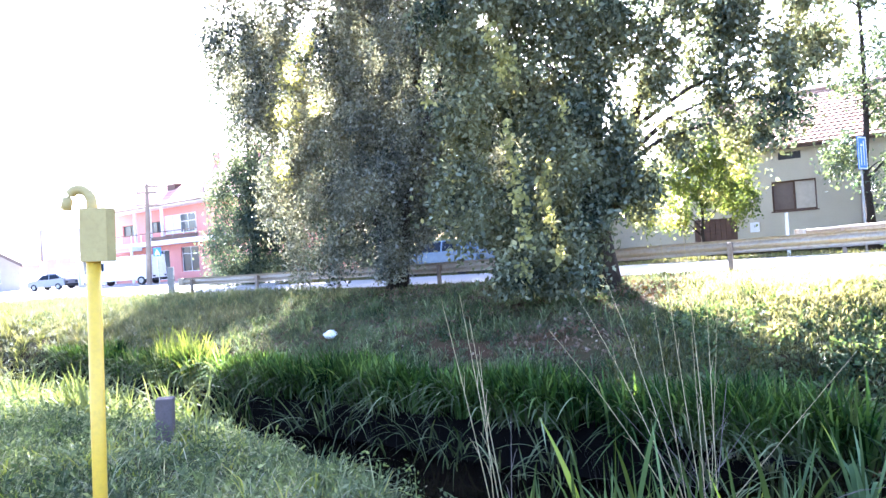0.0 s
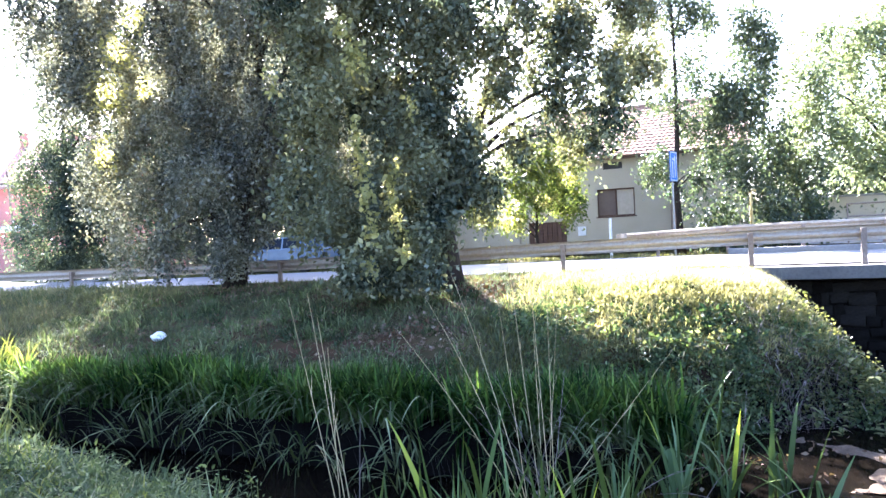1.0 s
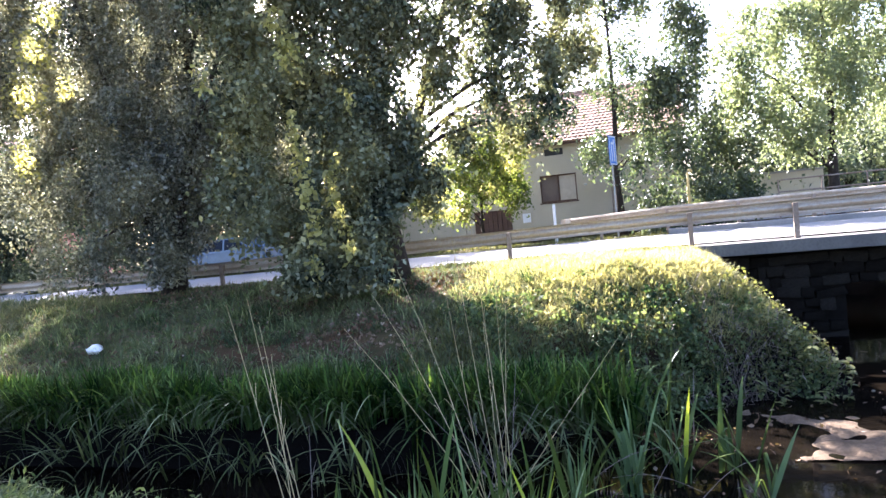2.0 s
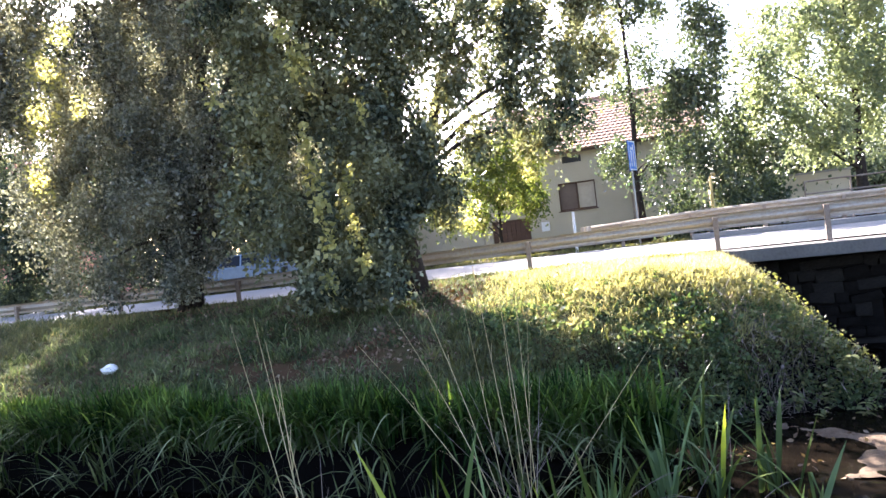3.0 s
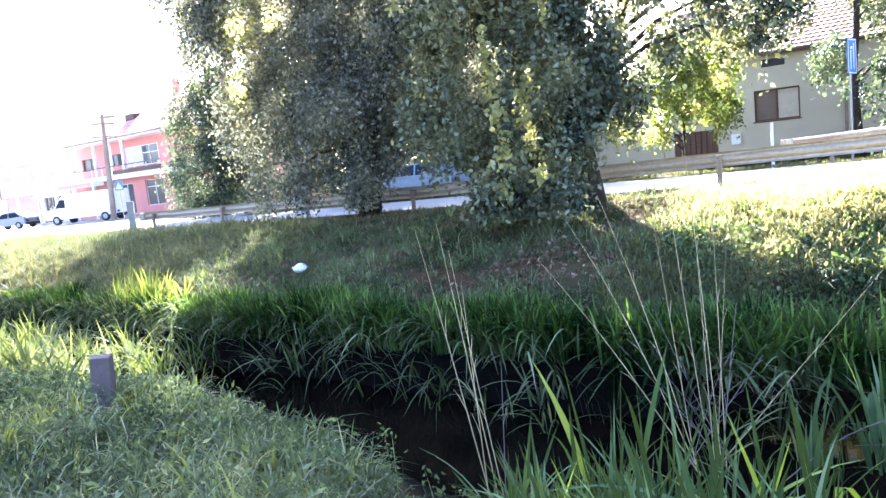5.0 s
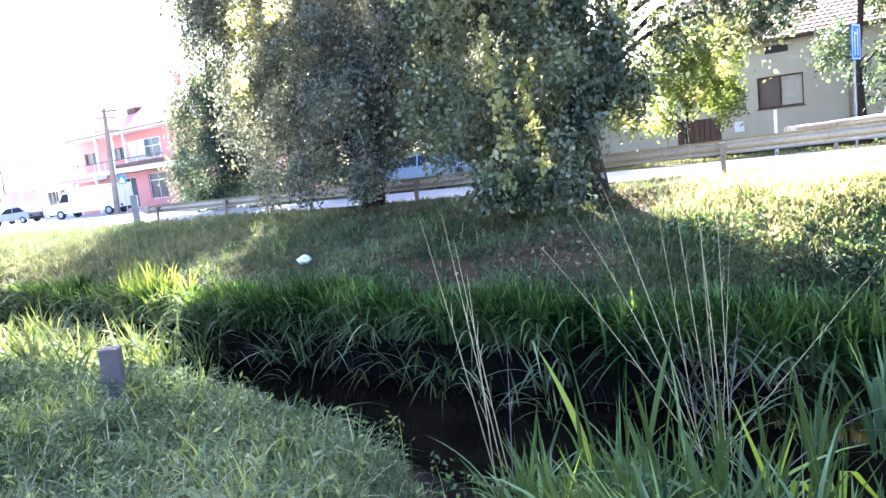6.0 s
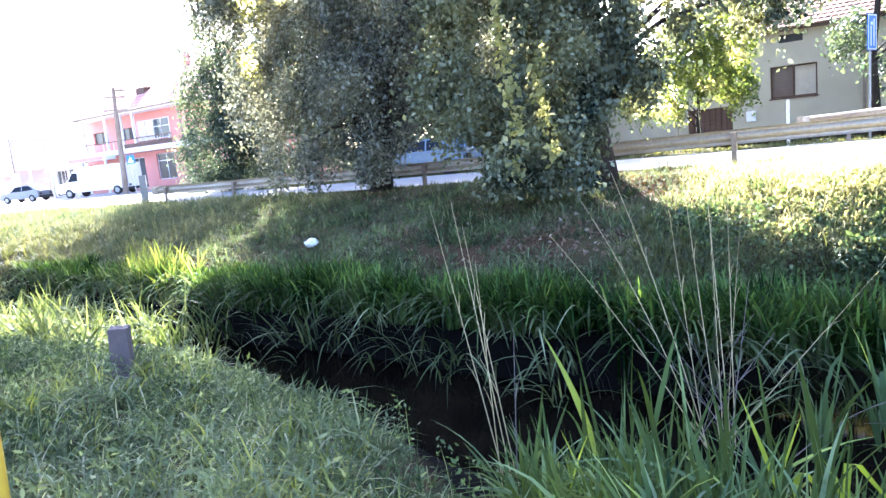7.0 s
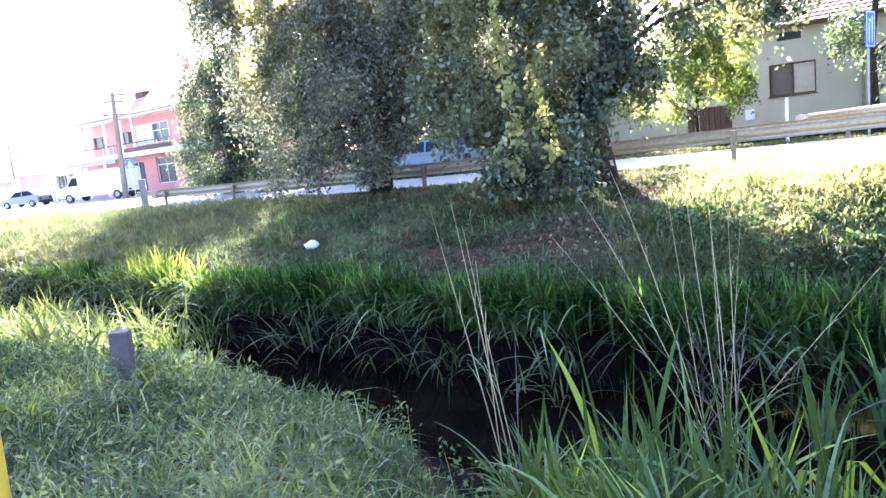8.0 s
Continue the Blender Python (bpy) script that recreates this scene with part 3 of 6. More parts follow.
        shoots = link("sunlit_foliage", leaf_cloud("sunlit_foliage", np.concatenate(q), leaf, spray_mat, rng, 0.7), t)
        tagged(shoots, "bright yellow-green leaves tinted to stand for sunlit clumps", kind="stuff")
    return t


# ---------------------------------------------------------------- trees
# high left blobs, out of view, are added to shade the meadow
tree("poplar_tree", -12.5, 14.75, 13.0, 0.24,
     [(-1.2, -0.4, 1.7, 0.8, 0.8), (-0.4, -0.8, 0.8, 0.5, 0.4), (-0.2, -0.9, 1.3, 0.8, 0.7), (0.6, -0.8, 1.9, 0.9, 0.7), (1.3, -0.6, 2.1, 0.7, 0.4), (2.3, -0.4, 2.2, 0.9, 0.4), (-1.9, 0, 3.1, 1.1, 0.9), (-0.4, -0.8, 3.0, 1.2, 1.0), (0.9, -0.7, 3.3, 1.2, 0.9), (2.1, -0.3, 2.9, 1.2, 0.8), (3.0, -0.2, 3.9, 1.0, 1.0), (-2.7, 0, 4.6, 1.1, 0.8), (-1.2, -0.5, 4.8, 1.2, 1.0), (0.4, -0.6, 5.0, 1.2, 1.0), (2.0, -0.3, 5.2, 1.4, 1.2),
      (-3.3, 0, 6.3, 0.9, 0.8), (-1.8, -0.2, 6.5, 1.2, 1.0), (0.0, -0.4, 6.8, 1.3, 1.1), (2.4, 0, 7.2, 1.3, 1.2), (-3.2, 0, 8.0, 1.1, 0.9), (-1.3, 0, 8.3, 1.4, 1.0), (0.8, 0, 8.6, 1.5, 1.1), (-2.4, 0, 10.0, 1.6, 1.1), (0, 0, 10.4, 1.9, 1.1), (2.0, 0, 10.0, 1.6, 1.3), (0, 0, 11.8, 1.9, 1.0), (-3.5, 0, 9.6, 1.1, 0.9), (-4.2, -0.3, 8.09, 0.76, 0.76), (-4.14, -0.3, 6.72, 0.74, 0.74), (-3.83, -0.3, 5.42, 0.65, 0.73), (-3.44, -0.3, 4.11, 0.64, 0.64), (-3.2, -0.3, 2.97, 0.55, 0.63), (-4.56, -0.3, 7.48, 0.5, 0.5), (-2.8, -0.3, 1.82, 0.62, 0.62), (-2.21, -0.3, 1.13, 0.7, 0.54), (-4.27, -0.3, 9.3, 0.86, 0.77),  (-3.2, -0.3, 5.6, 0.8, 0.7), (-3.4, -0.2, 7.2, 0.8, 0.7), (-2.4, -0.3, 7.3, 0.9, 0.7), (-2.6, -0.3, 3.9, 0.7, 0.6), (-3.4, 0, 11.2, 1.3, 0.9), (-0.8, 1.8, 5.6, 1.4, 1.3), (1.2, 1.8, 5.0, 1.4, 1.3)],
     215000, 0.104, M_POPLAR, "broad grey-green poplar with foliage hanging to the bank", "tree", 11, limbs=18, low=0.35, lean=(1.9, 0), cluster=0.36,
     boughs=(([(0, 0, 0.4), (-0.5, 0, 2.5), (-0.9, 0.1, 5.0), (-1.6, 0, 8.0)], 0.14), ([(0.24, -0.3, 0.2), (0.34, -0.7, 1.9), (0.76, -0.95, 3.4), (1.24, -0.95, 4.8), (1.73, -0.8, 6.1), (2.2, -0.6, 8.0)], 0.13)),
     sprays=((-2.61, -1.3, 5.12, 0.44, 0.58), (-2.8, -1.3, 3.64, 0.32, 0.57), (-2.34, -1.3, 6.16, 0.44, 0.51), (-1.97, -1.3, 6.94, 0.37, 0.37), (-1.77, -1.3, 5.23, 0.22, 0.36)), spray_mat=M_SUNLEAF)
tree("poplar_tree", -5.9, 13.9, 13.5, 0.30,
     [(-1.7, -0.8, 0.8, 1.0, 0.8), (-0.9, -1.0, 0.7, 0.9, 0.7), (-0.6, -0.9, 1.5, 0.6, 0.6), (-2.5, -0.2, 2.2, 1.0, 1.0), (-1.0, -0.8, 2.3, 1.1, 1.1), (-0.1, -0.7, 3.1, 0.7, 0.9), (-2.2, 0, 4.2, 1.2, 1.0), (-0.7, -0.6, 4.2, 1.0, 1.1), (-2.4, 0, 6.0, 1.2, 1.0), (-1.0, 0, 6.3, 1.0, 1.0), (0.1, -0.4, 5.6, 0.9, 0.9), (-0.3, -0.6, 5.5, 0.55, 0.6), (-0.3, -0.6, 4.2, 0.5, 0.7), (-0.3, -0.7, 2.9, 0.5, 0.7), (-0.2, -0.8, 1.8, 0.45, 0.5), (-1.0, -0.9, 3.25, 0.5, 0.7), (0.4, -0.9, 3.2, 0.4, 0.5), (0.7, -0.9, 2.3, 0.4, 0.4),
      (2.2, -0.9, 5.8, 0.68, 0.62), (3.25, -0.9, 5.55, 0.8, 0.7), (4.2, -0.9, 5.95, 0.66, 0.6), (2.25, -0.9, 4.7, 0.75, 0.55), (3.45, -0.9, 4.55, 0.8, 0.63), (3.8, -0.9, 3.6, 0.55, 0.45), (2.75, -0.9, 3.95, 0.55, 0.37), (1.3, -0.9, 4.3, 0.36, 0.36), (1.2, -0.8, 5.3, 0.35, 0.4), (1.3, -0.6, 6.4, 0.5, 0.4), (0.5, -0.6, 6.6, 0.5, 0.5), (2.95, -0.9, 3.2, 0.43, 0.27), (4.6, -0.9, 4.95, 0.46, 0.52), (1.65, -0.9, 3.2, 0.6, 0.3), (3.2, -0.9, 6.9, 0.9, 0.6), (2.0, -0.9, 7.0, 0.8, 0.5), (4.4, -0.6, 7.2, 0.8, 0.6), (3.9, 0.3, 8.4, 1.4, 0.9), (2.0, 0, 9.0, 1.4, 0.9), (-1.6, 0, 8.2, 1.5, 1.1), (0.2, 0, 8.8, 1.3, 1.0), (-0.8, 0, 10.4, 2.0, 1.2), (1.6, 0, 10.8, 2.0, 1.2), (0.2, 0, 12.2, 2.0, 0.9)],
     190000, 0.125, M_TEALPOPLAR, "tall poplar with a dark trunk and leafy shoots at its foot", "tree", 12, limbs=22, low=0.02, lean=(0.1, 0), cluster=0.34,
     boughs=(([(0.3, -0.1, 1.6), (0.5, -0.2, 2.34), (0.99, -0.2, 3.96), (1.48, -0.2, 5.36), (1.95, -0.2, 6.52), (2.35, -0.2, 7.6)], 0.16), ([(0.8, -0.2, 3.4), (1.9, -0.7, 4.1), (3.2, -0.9, 4.6)], 0.06), ([(1.2, -0.2, 4.8), (2.2, -0.7, 5.4), (3.6, -0.9, 5.8)], 0.06), ([(-0.1, 0, 1.0), (-0.9, -0.4, 3.0), (-1.8, -0.2, 6.0)], 0.10)),
     sprays=((-1.97, -1.75, 4.66, 0.26, 0.46), (-2.21, -1.75, 5.22, 0.16, 0.26), (-0.94, -1.75, 3.76, 0.1, 0.31), (-2.0, -1.75, 2.67, 0.18, 0.45), (-1.91, -1.75, 2.0, 0.16, 0.44), (-1.82, -1.75, 1.33, 0.16, 0.35), (-2.04, -1.75, 3.29, 0.14, 0.3), (-3.56, -1.75, 4.15, 0.14, 0.25), (-1.28, -1.75, 2.63, 0.1, 0.25), (-1.33, -1.75, 1.61, 0.16, 0.44), (-1.21, -1.75, 0.95, 0.14, 0.39), (-1.41, -1.75, 2.2, 0.14, 0.34), (-1.89, -1.75, 0.66, 0.16, 0.24)), spray_mat=M_SUNLEAF)
tree("broadleaf_tree", -29.9, 23.6, 14.0, 0.22,
     [(0.6, 0, 1.0, 1.6, 0.9), (2.4, 0, 1.2, 1.6, 1.0), (-0.6, 0, 0.9, 1.2, 0.7), (-1.7, 0, 1.2, 0.9, 0.5), (-2.2, 0, 2.6, 0.8, 0.5), (-1.7, 0, 4.4, 0.9, 0.6), (-1.3, 0, 6.2, 0.9, 0.6), (-1.9, 0, 7.7, 0.8, 0.5), (0.4, 0, 3.4, 1.6, 1.4), (0.0, 0, 6.4, 1.3, 1.0), (-0.6, 0, 2.4, 2.2, 2.0), (1.4, 0, 4.0, 2.2, 1.9), (-0.6, 0, 5.0, 1.8, 1.5), (1.0, 0, 6.6, 2.0, 1.5), (3.4, 1, 3.0, 2.4, 2.4), (3.4, 0, 7.0, 2.2, 1.8), (0.0, 0, 8.8, 1.8, 1.3), (2.0, 0, 10.2, 2.4, 1.5), (-1.2, 0, 10.8, 1.5, 1.0), (1.2, 0, 12.4, 2.2, 1.2), (4.2, 0, 10.0, 2.0, 1.6), (1.8, 0, 13.0, 2.0, 0.9), (4.6, 0, 12.2, 1.7, 1.2), (-1.0, 0, 12.6, 1.5, 0.8)], 78000, 0.16, M_DARKLEAF, "tall dark green broadleaf tree beside the street", "tree", 13, low=0.1, cluster=0.45, limbs=16)
# tall tops, unseen behind the poplars, are added to shade street and bank
for _k, (_ss, _dd, _hh) in enumerate(((-23.9, 27.8, 16.0), (-20.9, 27.2, 16.0), (-17.8, 28.4, 12.5), (-15.0, 28.2, 11.0))):
    _q = _hh / 8.0
    tree("garden_tree", _ss, _dd, _hh, 0.14 * _q,
         [(0, 0, 1.2, 2.4, 1.2), (-0.4, 0, 3.1, 2.3, 1.3), (0.8, 0, 4.4, 2.2, 1.3), (-1.0, 0, 3.0 * _q, 2.3, 1.5 * _q), (1.4, 0, 3.2 * _q, 2.1, 1.5 * _q), (0.2, 0, 5.0 * _q, 2.5, 1.5 * _q), (-0.6, 0, 6.6 * _q, 2.0, 1.1 * _q)], int(27000 * _q), 0.18, M_DARKLEAF, "dense dark garden tree behind the parked car", "tree", 41 + _k, low=0.05, cluster=0.55)
tree("garden_tree", -12.2, 33.4, 5.6, 0.12, [(-1.2, 0, 1.2, 2.0, 0.9), (1.2, 0, 1.4, 1.8, 0.9), (-0.8, 0, 2.8, 1.7, 0.9), (1.0, 0, 3.0, 1.6, 0.9), (0.1, 0, 4.4, 1.6, 0.8)], 15000, 0.16, M_PALELEAF, "green garden tree beside the house", "tree", 47, low=0.1, cluster=0.45)
tree("young_tree", -6.9, 26.0, 5.2, 0.08,
     [(-2.3, 0, 2.0, 0.63, 0.45), (-1.15, 0, 1.75, 0.85, 0.4), (-1.75, 0, 3.1, 0.84, 0.7), (-0.1, 0, 3.0, 1.07, 0.8), (1.35, 0, 3.2, 0.9, 0.95), (0.95, 0, 4.35, 1.0, 0.66), (-0.5, 0, 4.15, 1.07, 0.75), (1.5, 0, 2.05, 0.66, 0.5), (2.05, 0, 4.7, 0.67, 0.56), (0.3, 0, 2.2, 0.7, 0.35), (-3.0, 0, 2.6, 0.6, 0.5)],
     17000, 0.13, M_STREETLIME, "bright yellow-green young street tree before a house", "tree", 14, low=0.5, limbs=16, cluster=0.3,
     sprays=((-2.4, -0.5, 1.7, 0.6, 0.35), (-1.3, -0.5, 1.5, 0.7, 0.3), (-2.0, -0.5, 2.4, 0.5, 0.4), (1.2, -0.5, 3.2, 0.5, 0.4), (0.2, -0.5, 2.3, 0.6, 0.3)), spray_mat=M_SUNLEAF)
tree("street_tree", -1.5, 24.9, 10.5, 0.13,
     [(-0.8, 0, 2.7, 0.6, 0.6), (-0.95, 0, 3.45, 0.5, 0.4), (0.55, 0, 2.4, 0.5, 0.7), (1.3, 0, 3.8, 0.5, 0.8), (-0.4, 0, 5.2, 0.8, 0.6), (0.5, 0, 4.6, 0.6, 0.5), (-1.0, 0, 6.8, 0.7, 0.6), (0.8, 0, 6.6, 0.75, 0.75), (-0.2, 0, 8.4, 0.95, 0.7), (1.15, 0, 8.4, 0.85, 0.65), (-0.3, 0, 9.6, 1.4, 0.8)],
     13000, 0.13, M_STREETLEAF, "slender street tree with an open crown behind a sign", "tree", 15, limbs=16, low=1.3, trunk_top=0.97, cluster=0.34)
tree("street_tree", 1.4, 25.5, 9.0, 0.15,
     [(-1.95, 0, 1.75, 0.8, 0.58), (-0.15, 0, 1.65, 1.0, 0.5), (-0.8, 0, 2.65, 1.2, 0.8), (0.6, 0, 2.4, 1.05, 0.62), (-0.9, 0, 4.0, 1.1, 0.8), (0.9, 0, 3.8, 0.95, 0.95), (-1.25, 0, 5.5, 1.0, 0.8), (-0.2, 0, 4.95, 0.8, 0.7), (-0.7, 0, 6.9, 1.0, 0.8), (-0.4, 0, 7.9, 0.75, 0.6), (-0.5, 0, 8.8, 0.5, 0.5), (1.7, 0, 2.6, 0.7, 0.5)], 21000, 0.15, M_STREETLEAF, "leafy green street tree standing on the verge", "tree", 16, limbs=10, low=0.7)
tree("walnut_tree", 6.0, 28.3, 11.0, 0.2,
     [(-4.0, 0, 5.8, 1.05, 0.85), (-3.4, 0, 4.45, 1.3, 0.95), (-4.2, 0, 3.1, 0.95, 0.7), (-2.05, 0, 3.65, 1.3, 1.1), (-0.75, 0, 4.85, 1.4, 1.3), (-1.6, 0, 6.6, 1.35, 0.9), (-0.3, 0, 7.65, 1.2, 1.05), (-2.55, 0, 7.2, 0.9, 0.8), (-3.7, 0, 7.0, 0.75, 0.65), (-0.9, 0, 2.6, 1.1, 0.6), (1.4, 0, 4.0, 1.3, 0.7), (3.2, 0, 4.5, 1.4, 0.8), (1.0, 0, 6.0, 1.5, 0.9), (3.0, 0, 6.6, 1.5, 0.9), (1.8, 0, 8.2, 1.6, 0.9), (0, 0, 9.4, 1.5, 0.7)], 34000, 0.16, M_PALELEAF, "pale green spreading tree beyond the street", "tree", 17, limbs=16, low=1.8, cluster=0.42)
tree("dark_shrub", 7.0, 33.0, 5.0, 0.1,
     [(0, 0, 2.0, 3.0, 1.9), (3, 0, 2.4, 2.6, 2.2), (-2.4, 0, 1.8, 2.0, 1.6), (5, -2, 2.4, 2.6, 2.2)], 26000, 0.2, M_DARKLEAF, "dark evergreen shrubs behind a garden wall", "shrub", 18, low=0.1, cluster=0.6)

# ---------------------------------------------------------------- houses
M_PLASTER = rough_surface("beige_render", (0.42, 0.37, 0.27), (0.48, 0.43, 0.32), (0.35, 0.31, 0.23), 0.8, 30.0, 0.9, 0.25, 0.01)
M_TILE = rough_surface("clay_roof_tile", (0.30, 0.17, 0.11), (0.42, 0.27, 0.19), (0.20, 0.12, 0.08), 2.0, 16.0, 0.85, 0.4, 0.02)
M_BROWNWOOD = rough_surface("brown_wood", (0.07, 0.035, 0.022), (0.11, 0.055, 0.035), (0.05, 0.03, 0.02), 2.0, 24.0, 0.6, 0.2, 0.006, stretch=(1, 1, 6))
M_SHUTTER = rough_surface("brown_shutter", (0.12, 0.085, 0.07), (0.16, 0.12, 0.095), (0.10, 0.07, 0.06), 2.0, 30.0, 0.6, 0.1, 0.004)
M_BLIND = plain("cream_blind", (0.50, 0.44, 0.34), 0.7)
M_DARK = plain("dark_opening", (0.03, 0.03, 0.035), 0.6)
M_WHITE = plain("white_paint", (0.78, 0.78, 0.76), 0.5)
M_PINK = rough_surface("salmon_render", (0.62, 0.26, 0.22), (0.70, 0.31, 0.26), (0.54, 0.22, 0.18), 0.5, 20.0, 0.88, 0.15, 0.01)
M_REDTILE = rough_surface("red_roof_tile", (0.45, 0.22, 0.17), (0.55, 0.30, 0.24), (0.35, 0.17, 0.13), 1.0, 12.0, 0.85, 0.3, 0.02)
# tile and cream colours paled to carry the glare over the far houses
M_PALETILE = rough_surface("hazy_roof_tile", (0.41, 0.325, 0.29), (0.50, 0.40, 0.36), (0.32, 0.25, 0.22), 1.0, 12.0, 0.85, 0.3, 0.02)
M_CREAM = rough_surface("cream_render", (0.40, 0.35, 0.31), (0.47, 0.42, 0.37), (0.33, 0.28, 0.25), 0.6, 18.0, 0.88, 0.15, 0.01)
M_CURTAIN = plain("pale_curtain", (0.62, 0.56, 0.55), 0.7)
M_GLASS, _nt, _bs = material("window_glass", 0.05, 0.0, 0.8)
_bs.inputs["Base Color"].default_value = (0.06, 0.075, 0.08, 1)
M_CARGLASS = plain("tinted_car_glass", (0.010, 0.014, 0.022), 0.12, 0.0, 0.12)
M_BLUE = plain("blue_sign", (0.02, 0.16, 0.55), 0.4)
M_STEEL = plain("grey_pipe", (0.33, 0.34, 0.34), 0.45, 0.6)
M_TYRE = plain("tyre_rubber", (0.02, 0.02, 0.02), 0.85)


def tiled_slope(name, parent, x0, x1, y0, z0, y1, z1, mat, course=0.3, wave=0.22, label=""):
    """Overlapping tile courses from the eave (y0, z0) up to the ridge (y1, z1)."""
    length = math.hypot(y1 - y0, z1 - z0)
    n = max(3, int(length / course))
    nx = max(4, int((x1 - x0) / wave) * 4)
    ny, nz = -(z1 - z0) / length, (y1 - y0) / length
    v, f = [], []
    for c in range(n):
        for t, lift in ((c / n, 0.05), ((c + 1.12) / n, 0.01), (c / n, 0.0)):
            t = min(t, 1.0)
            for i in range(nx + 1):
                x = x0 + (x1 - x0) * i / nx
                up = lift + (0.012 * math.cos(2 * math.pi * (x + 0.11 * (c % 2)) / wave) if lift else 0)
                v.append((x, y0 + (y1 - y0) * t + ny * up, z0 + (z1 - z0) * t + nz * up))
        b = c * 3 * (nx + 1)
        for i in range(nx):
            f.append((b + i, b + i + 1, b + nx + 2 + i, b + nx + 1 + i))
            f.append((b + 2 * (nx + 1) + i, b + 2 * (nx + 1) + i + 1, b + i + 1, b + i))
            if c:
                p = b - 2 * (nx + 1)
                f.append((p + i, p + i + 1, b + 2 * (nx + 1) + i + 1, b + 2 * (nx + 1) + i))
    return link(name, mesh(name, v, f, mat), parent, label)


def framed_window(parent, x0, x1, z0, z1, y, panes=2, frame_mat=None, fills=None, sill=True, transom=0.0):
    """A window set into an opening: frame bars, panes, a sill."""
    fm = frame_mat or M_WHITE
    w = link("window", mesh("window", [(x0, y + 0.10, z0), (x1, y + 0.10, z0), (x1, y + 0.10, z1), (x0, y + 0.10, z1)], [(0, 1, 2, 3)], M_DARK), parent)
    b = 0.06
    bars = [(x0, x1, y - 0.01, y + 0.07, z0, z0 + b), (x0, x1, y - 0.01, y + 0.07, z1 - b, z1), (x0, x0 + b, y - 0.01, y + 0.07, z0 + b, z1 - b), (x1 - b, x1, y - 0.01, y + 0.07, z0 + b, z1 - b)]
    for k in range(1, panes):
        xm = x0 + (x1 - x0) * k / panes
        bars.append((xm - b / 2, xm + b / 2, y - 0.01, y + 0.07, z0 + b, z1 - b))
    if transom:
        zt = z0 + (z1 - z0) * transom
        bars += [(x0 + (x1 - x0) * k / panes + b, x0 + (x1 - x0) * (k + 1) / panes - b, y - 0.01, y + 0.07, zt - b / 2, zt + b / 2) for k in range(panes)]
    part("frame", boxes(*bars), fm, w)
    for k in range(panes):
        xa, xb = x0 + (x1 - x0) * k / panes + 0.04, x0 + (x1 - x0) * (k + 1) / panes - 0.04
        part("pane", boxes((xa, xb, y + 0.03, y + 0.05, z0 + b, z1 - b)), (fills or [M_GLASS] * panes)[k], w)
    if sill:
        part("sill", boxes((x0 - 0.06, x1 + 0.06, y - 0.14, y - 0.012, z0 - 0.05, z0 - 0.003), bevel=0.008), fm, w)
    return w


# the beige house across the street
HZ = 0.45
house = thing("house", ROAD, "low beige rendered house with a clay tile roof, window half shuttered", "house")
HX0, HX1, HY = -8.7, 0.9, 29.9
WIN, VENT, GATE = (-5.15, -3.55, 2.06, 3.26), (-4.85, -4.02, 4.11, 4.41), (-8.3, -6.55, 0.5, 1.95)
part("wall", wall_mesh(HX0, HX1, HZ - 0.3, 4.66, HY, HY + 0.35, [WIN, VENT, GATE]), M_PLASTER, house, "beige render with faint stains")
for q in ((HX0, HX0 + 0.35, HY + 0.35, HY + 8.5), (HX1 - 0.35, HX1, HY + 0.35, HY + 8.5), (HX0 + 0.35, HX1 - 0.35, HY + 8.15, HY + 8.5)):
    part("wall", boxes((*q, HZ - 0.3, 4.66)), M_PLASTER, house)
for xx in (HX0, HX1 - 0.35):
    _bm = bmesh.new()
    vv = [_bm.verts.new(p) for p in ((xx, HY, 4.66), (xx, HY + 8.5, 4.66), (xx, HY + 4.25, 7.15), (xx + 0.35, HY, 4.66), (xx + 0.35, HY + 8.5, 4.66), (xx + 0.35, HY + 4.25, 7.15))]
    for q in ((0, 1, 2), (5, 4, 3), (0, 3, 4, 1), (1, 4, 5, 2), (2, 5, 3, 0)):
        _bm.faces.new([vv[k] for k in q])
    part("gable", _bm, M_PLASTER, house)
tiled_slope("roof", house, HX0 - 0.2, HX1 + 0.2, HY - 0.35, 4.62, HY + 4.25, 7.35, M_TILE, label="courses of sunlit worn clay tiles")
tiled_slope("roof", house, HX0 - 0.2, HX1 + 0.2, HY + 8.85, 4.62, HY + 4.25, 7.35, M_TILE)
_bm = bmesh.new()
tube(_bm, [(HX0 - 0.2, HY + 4.25, 7.37), (HX1 + 0.2, HY + 4.25, 7.37)], [0.12, 0.12], 8)
part("ridge", _bm, M_TILE, house)
part("eave_board", boxes((HX0 - 0.15, HX1 + 0.15, HY - 0.30, HY - 0.02, 4.52, 4.60)), M_BROWNWOOD, house)
framed_window(house, *WIN, HY + 0.10, 2, M_BROWNWOOD, [M_SHUTTER, M_BLIND])
part("vent", boxes((VENT[0], VENT[1], HY + 0.12, HY + 0.16, VENT[2], VENT[3])), M_DARK, house, "dark attic vent")
_g = part("gate", boxes((GATE[0], GATE[1], HY + 0.10, HY + 0.16, GATE[2], GATE[3])), M_BROWNWOOD, house, "dark brown wooden gate")
for k in range(8):
    xa = GATE[0] + (GATE[1] - GATE[0]) * k / 8
    part("board", boxes((xa + 0.012, xa + 0.2, HY + 0.06, HY + 0.098, GATE[2] + 0.02, GATE[3] - 0.02), bevel=0.008), M_BROWNWOOD, _g)
_bm = bmesh.new()
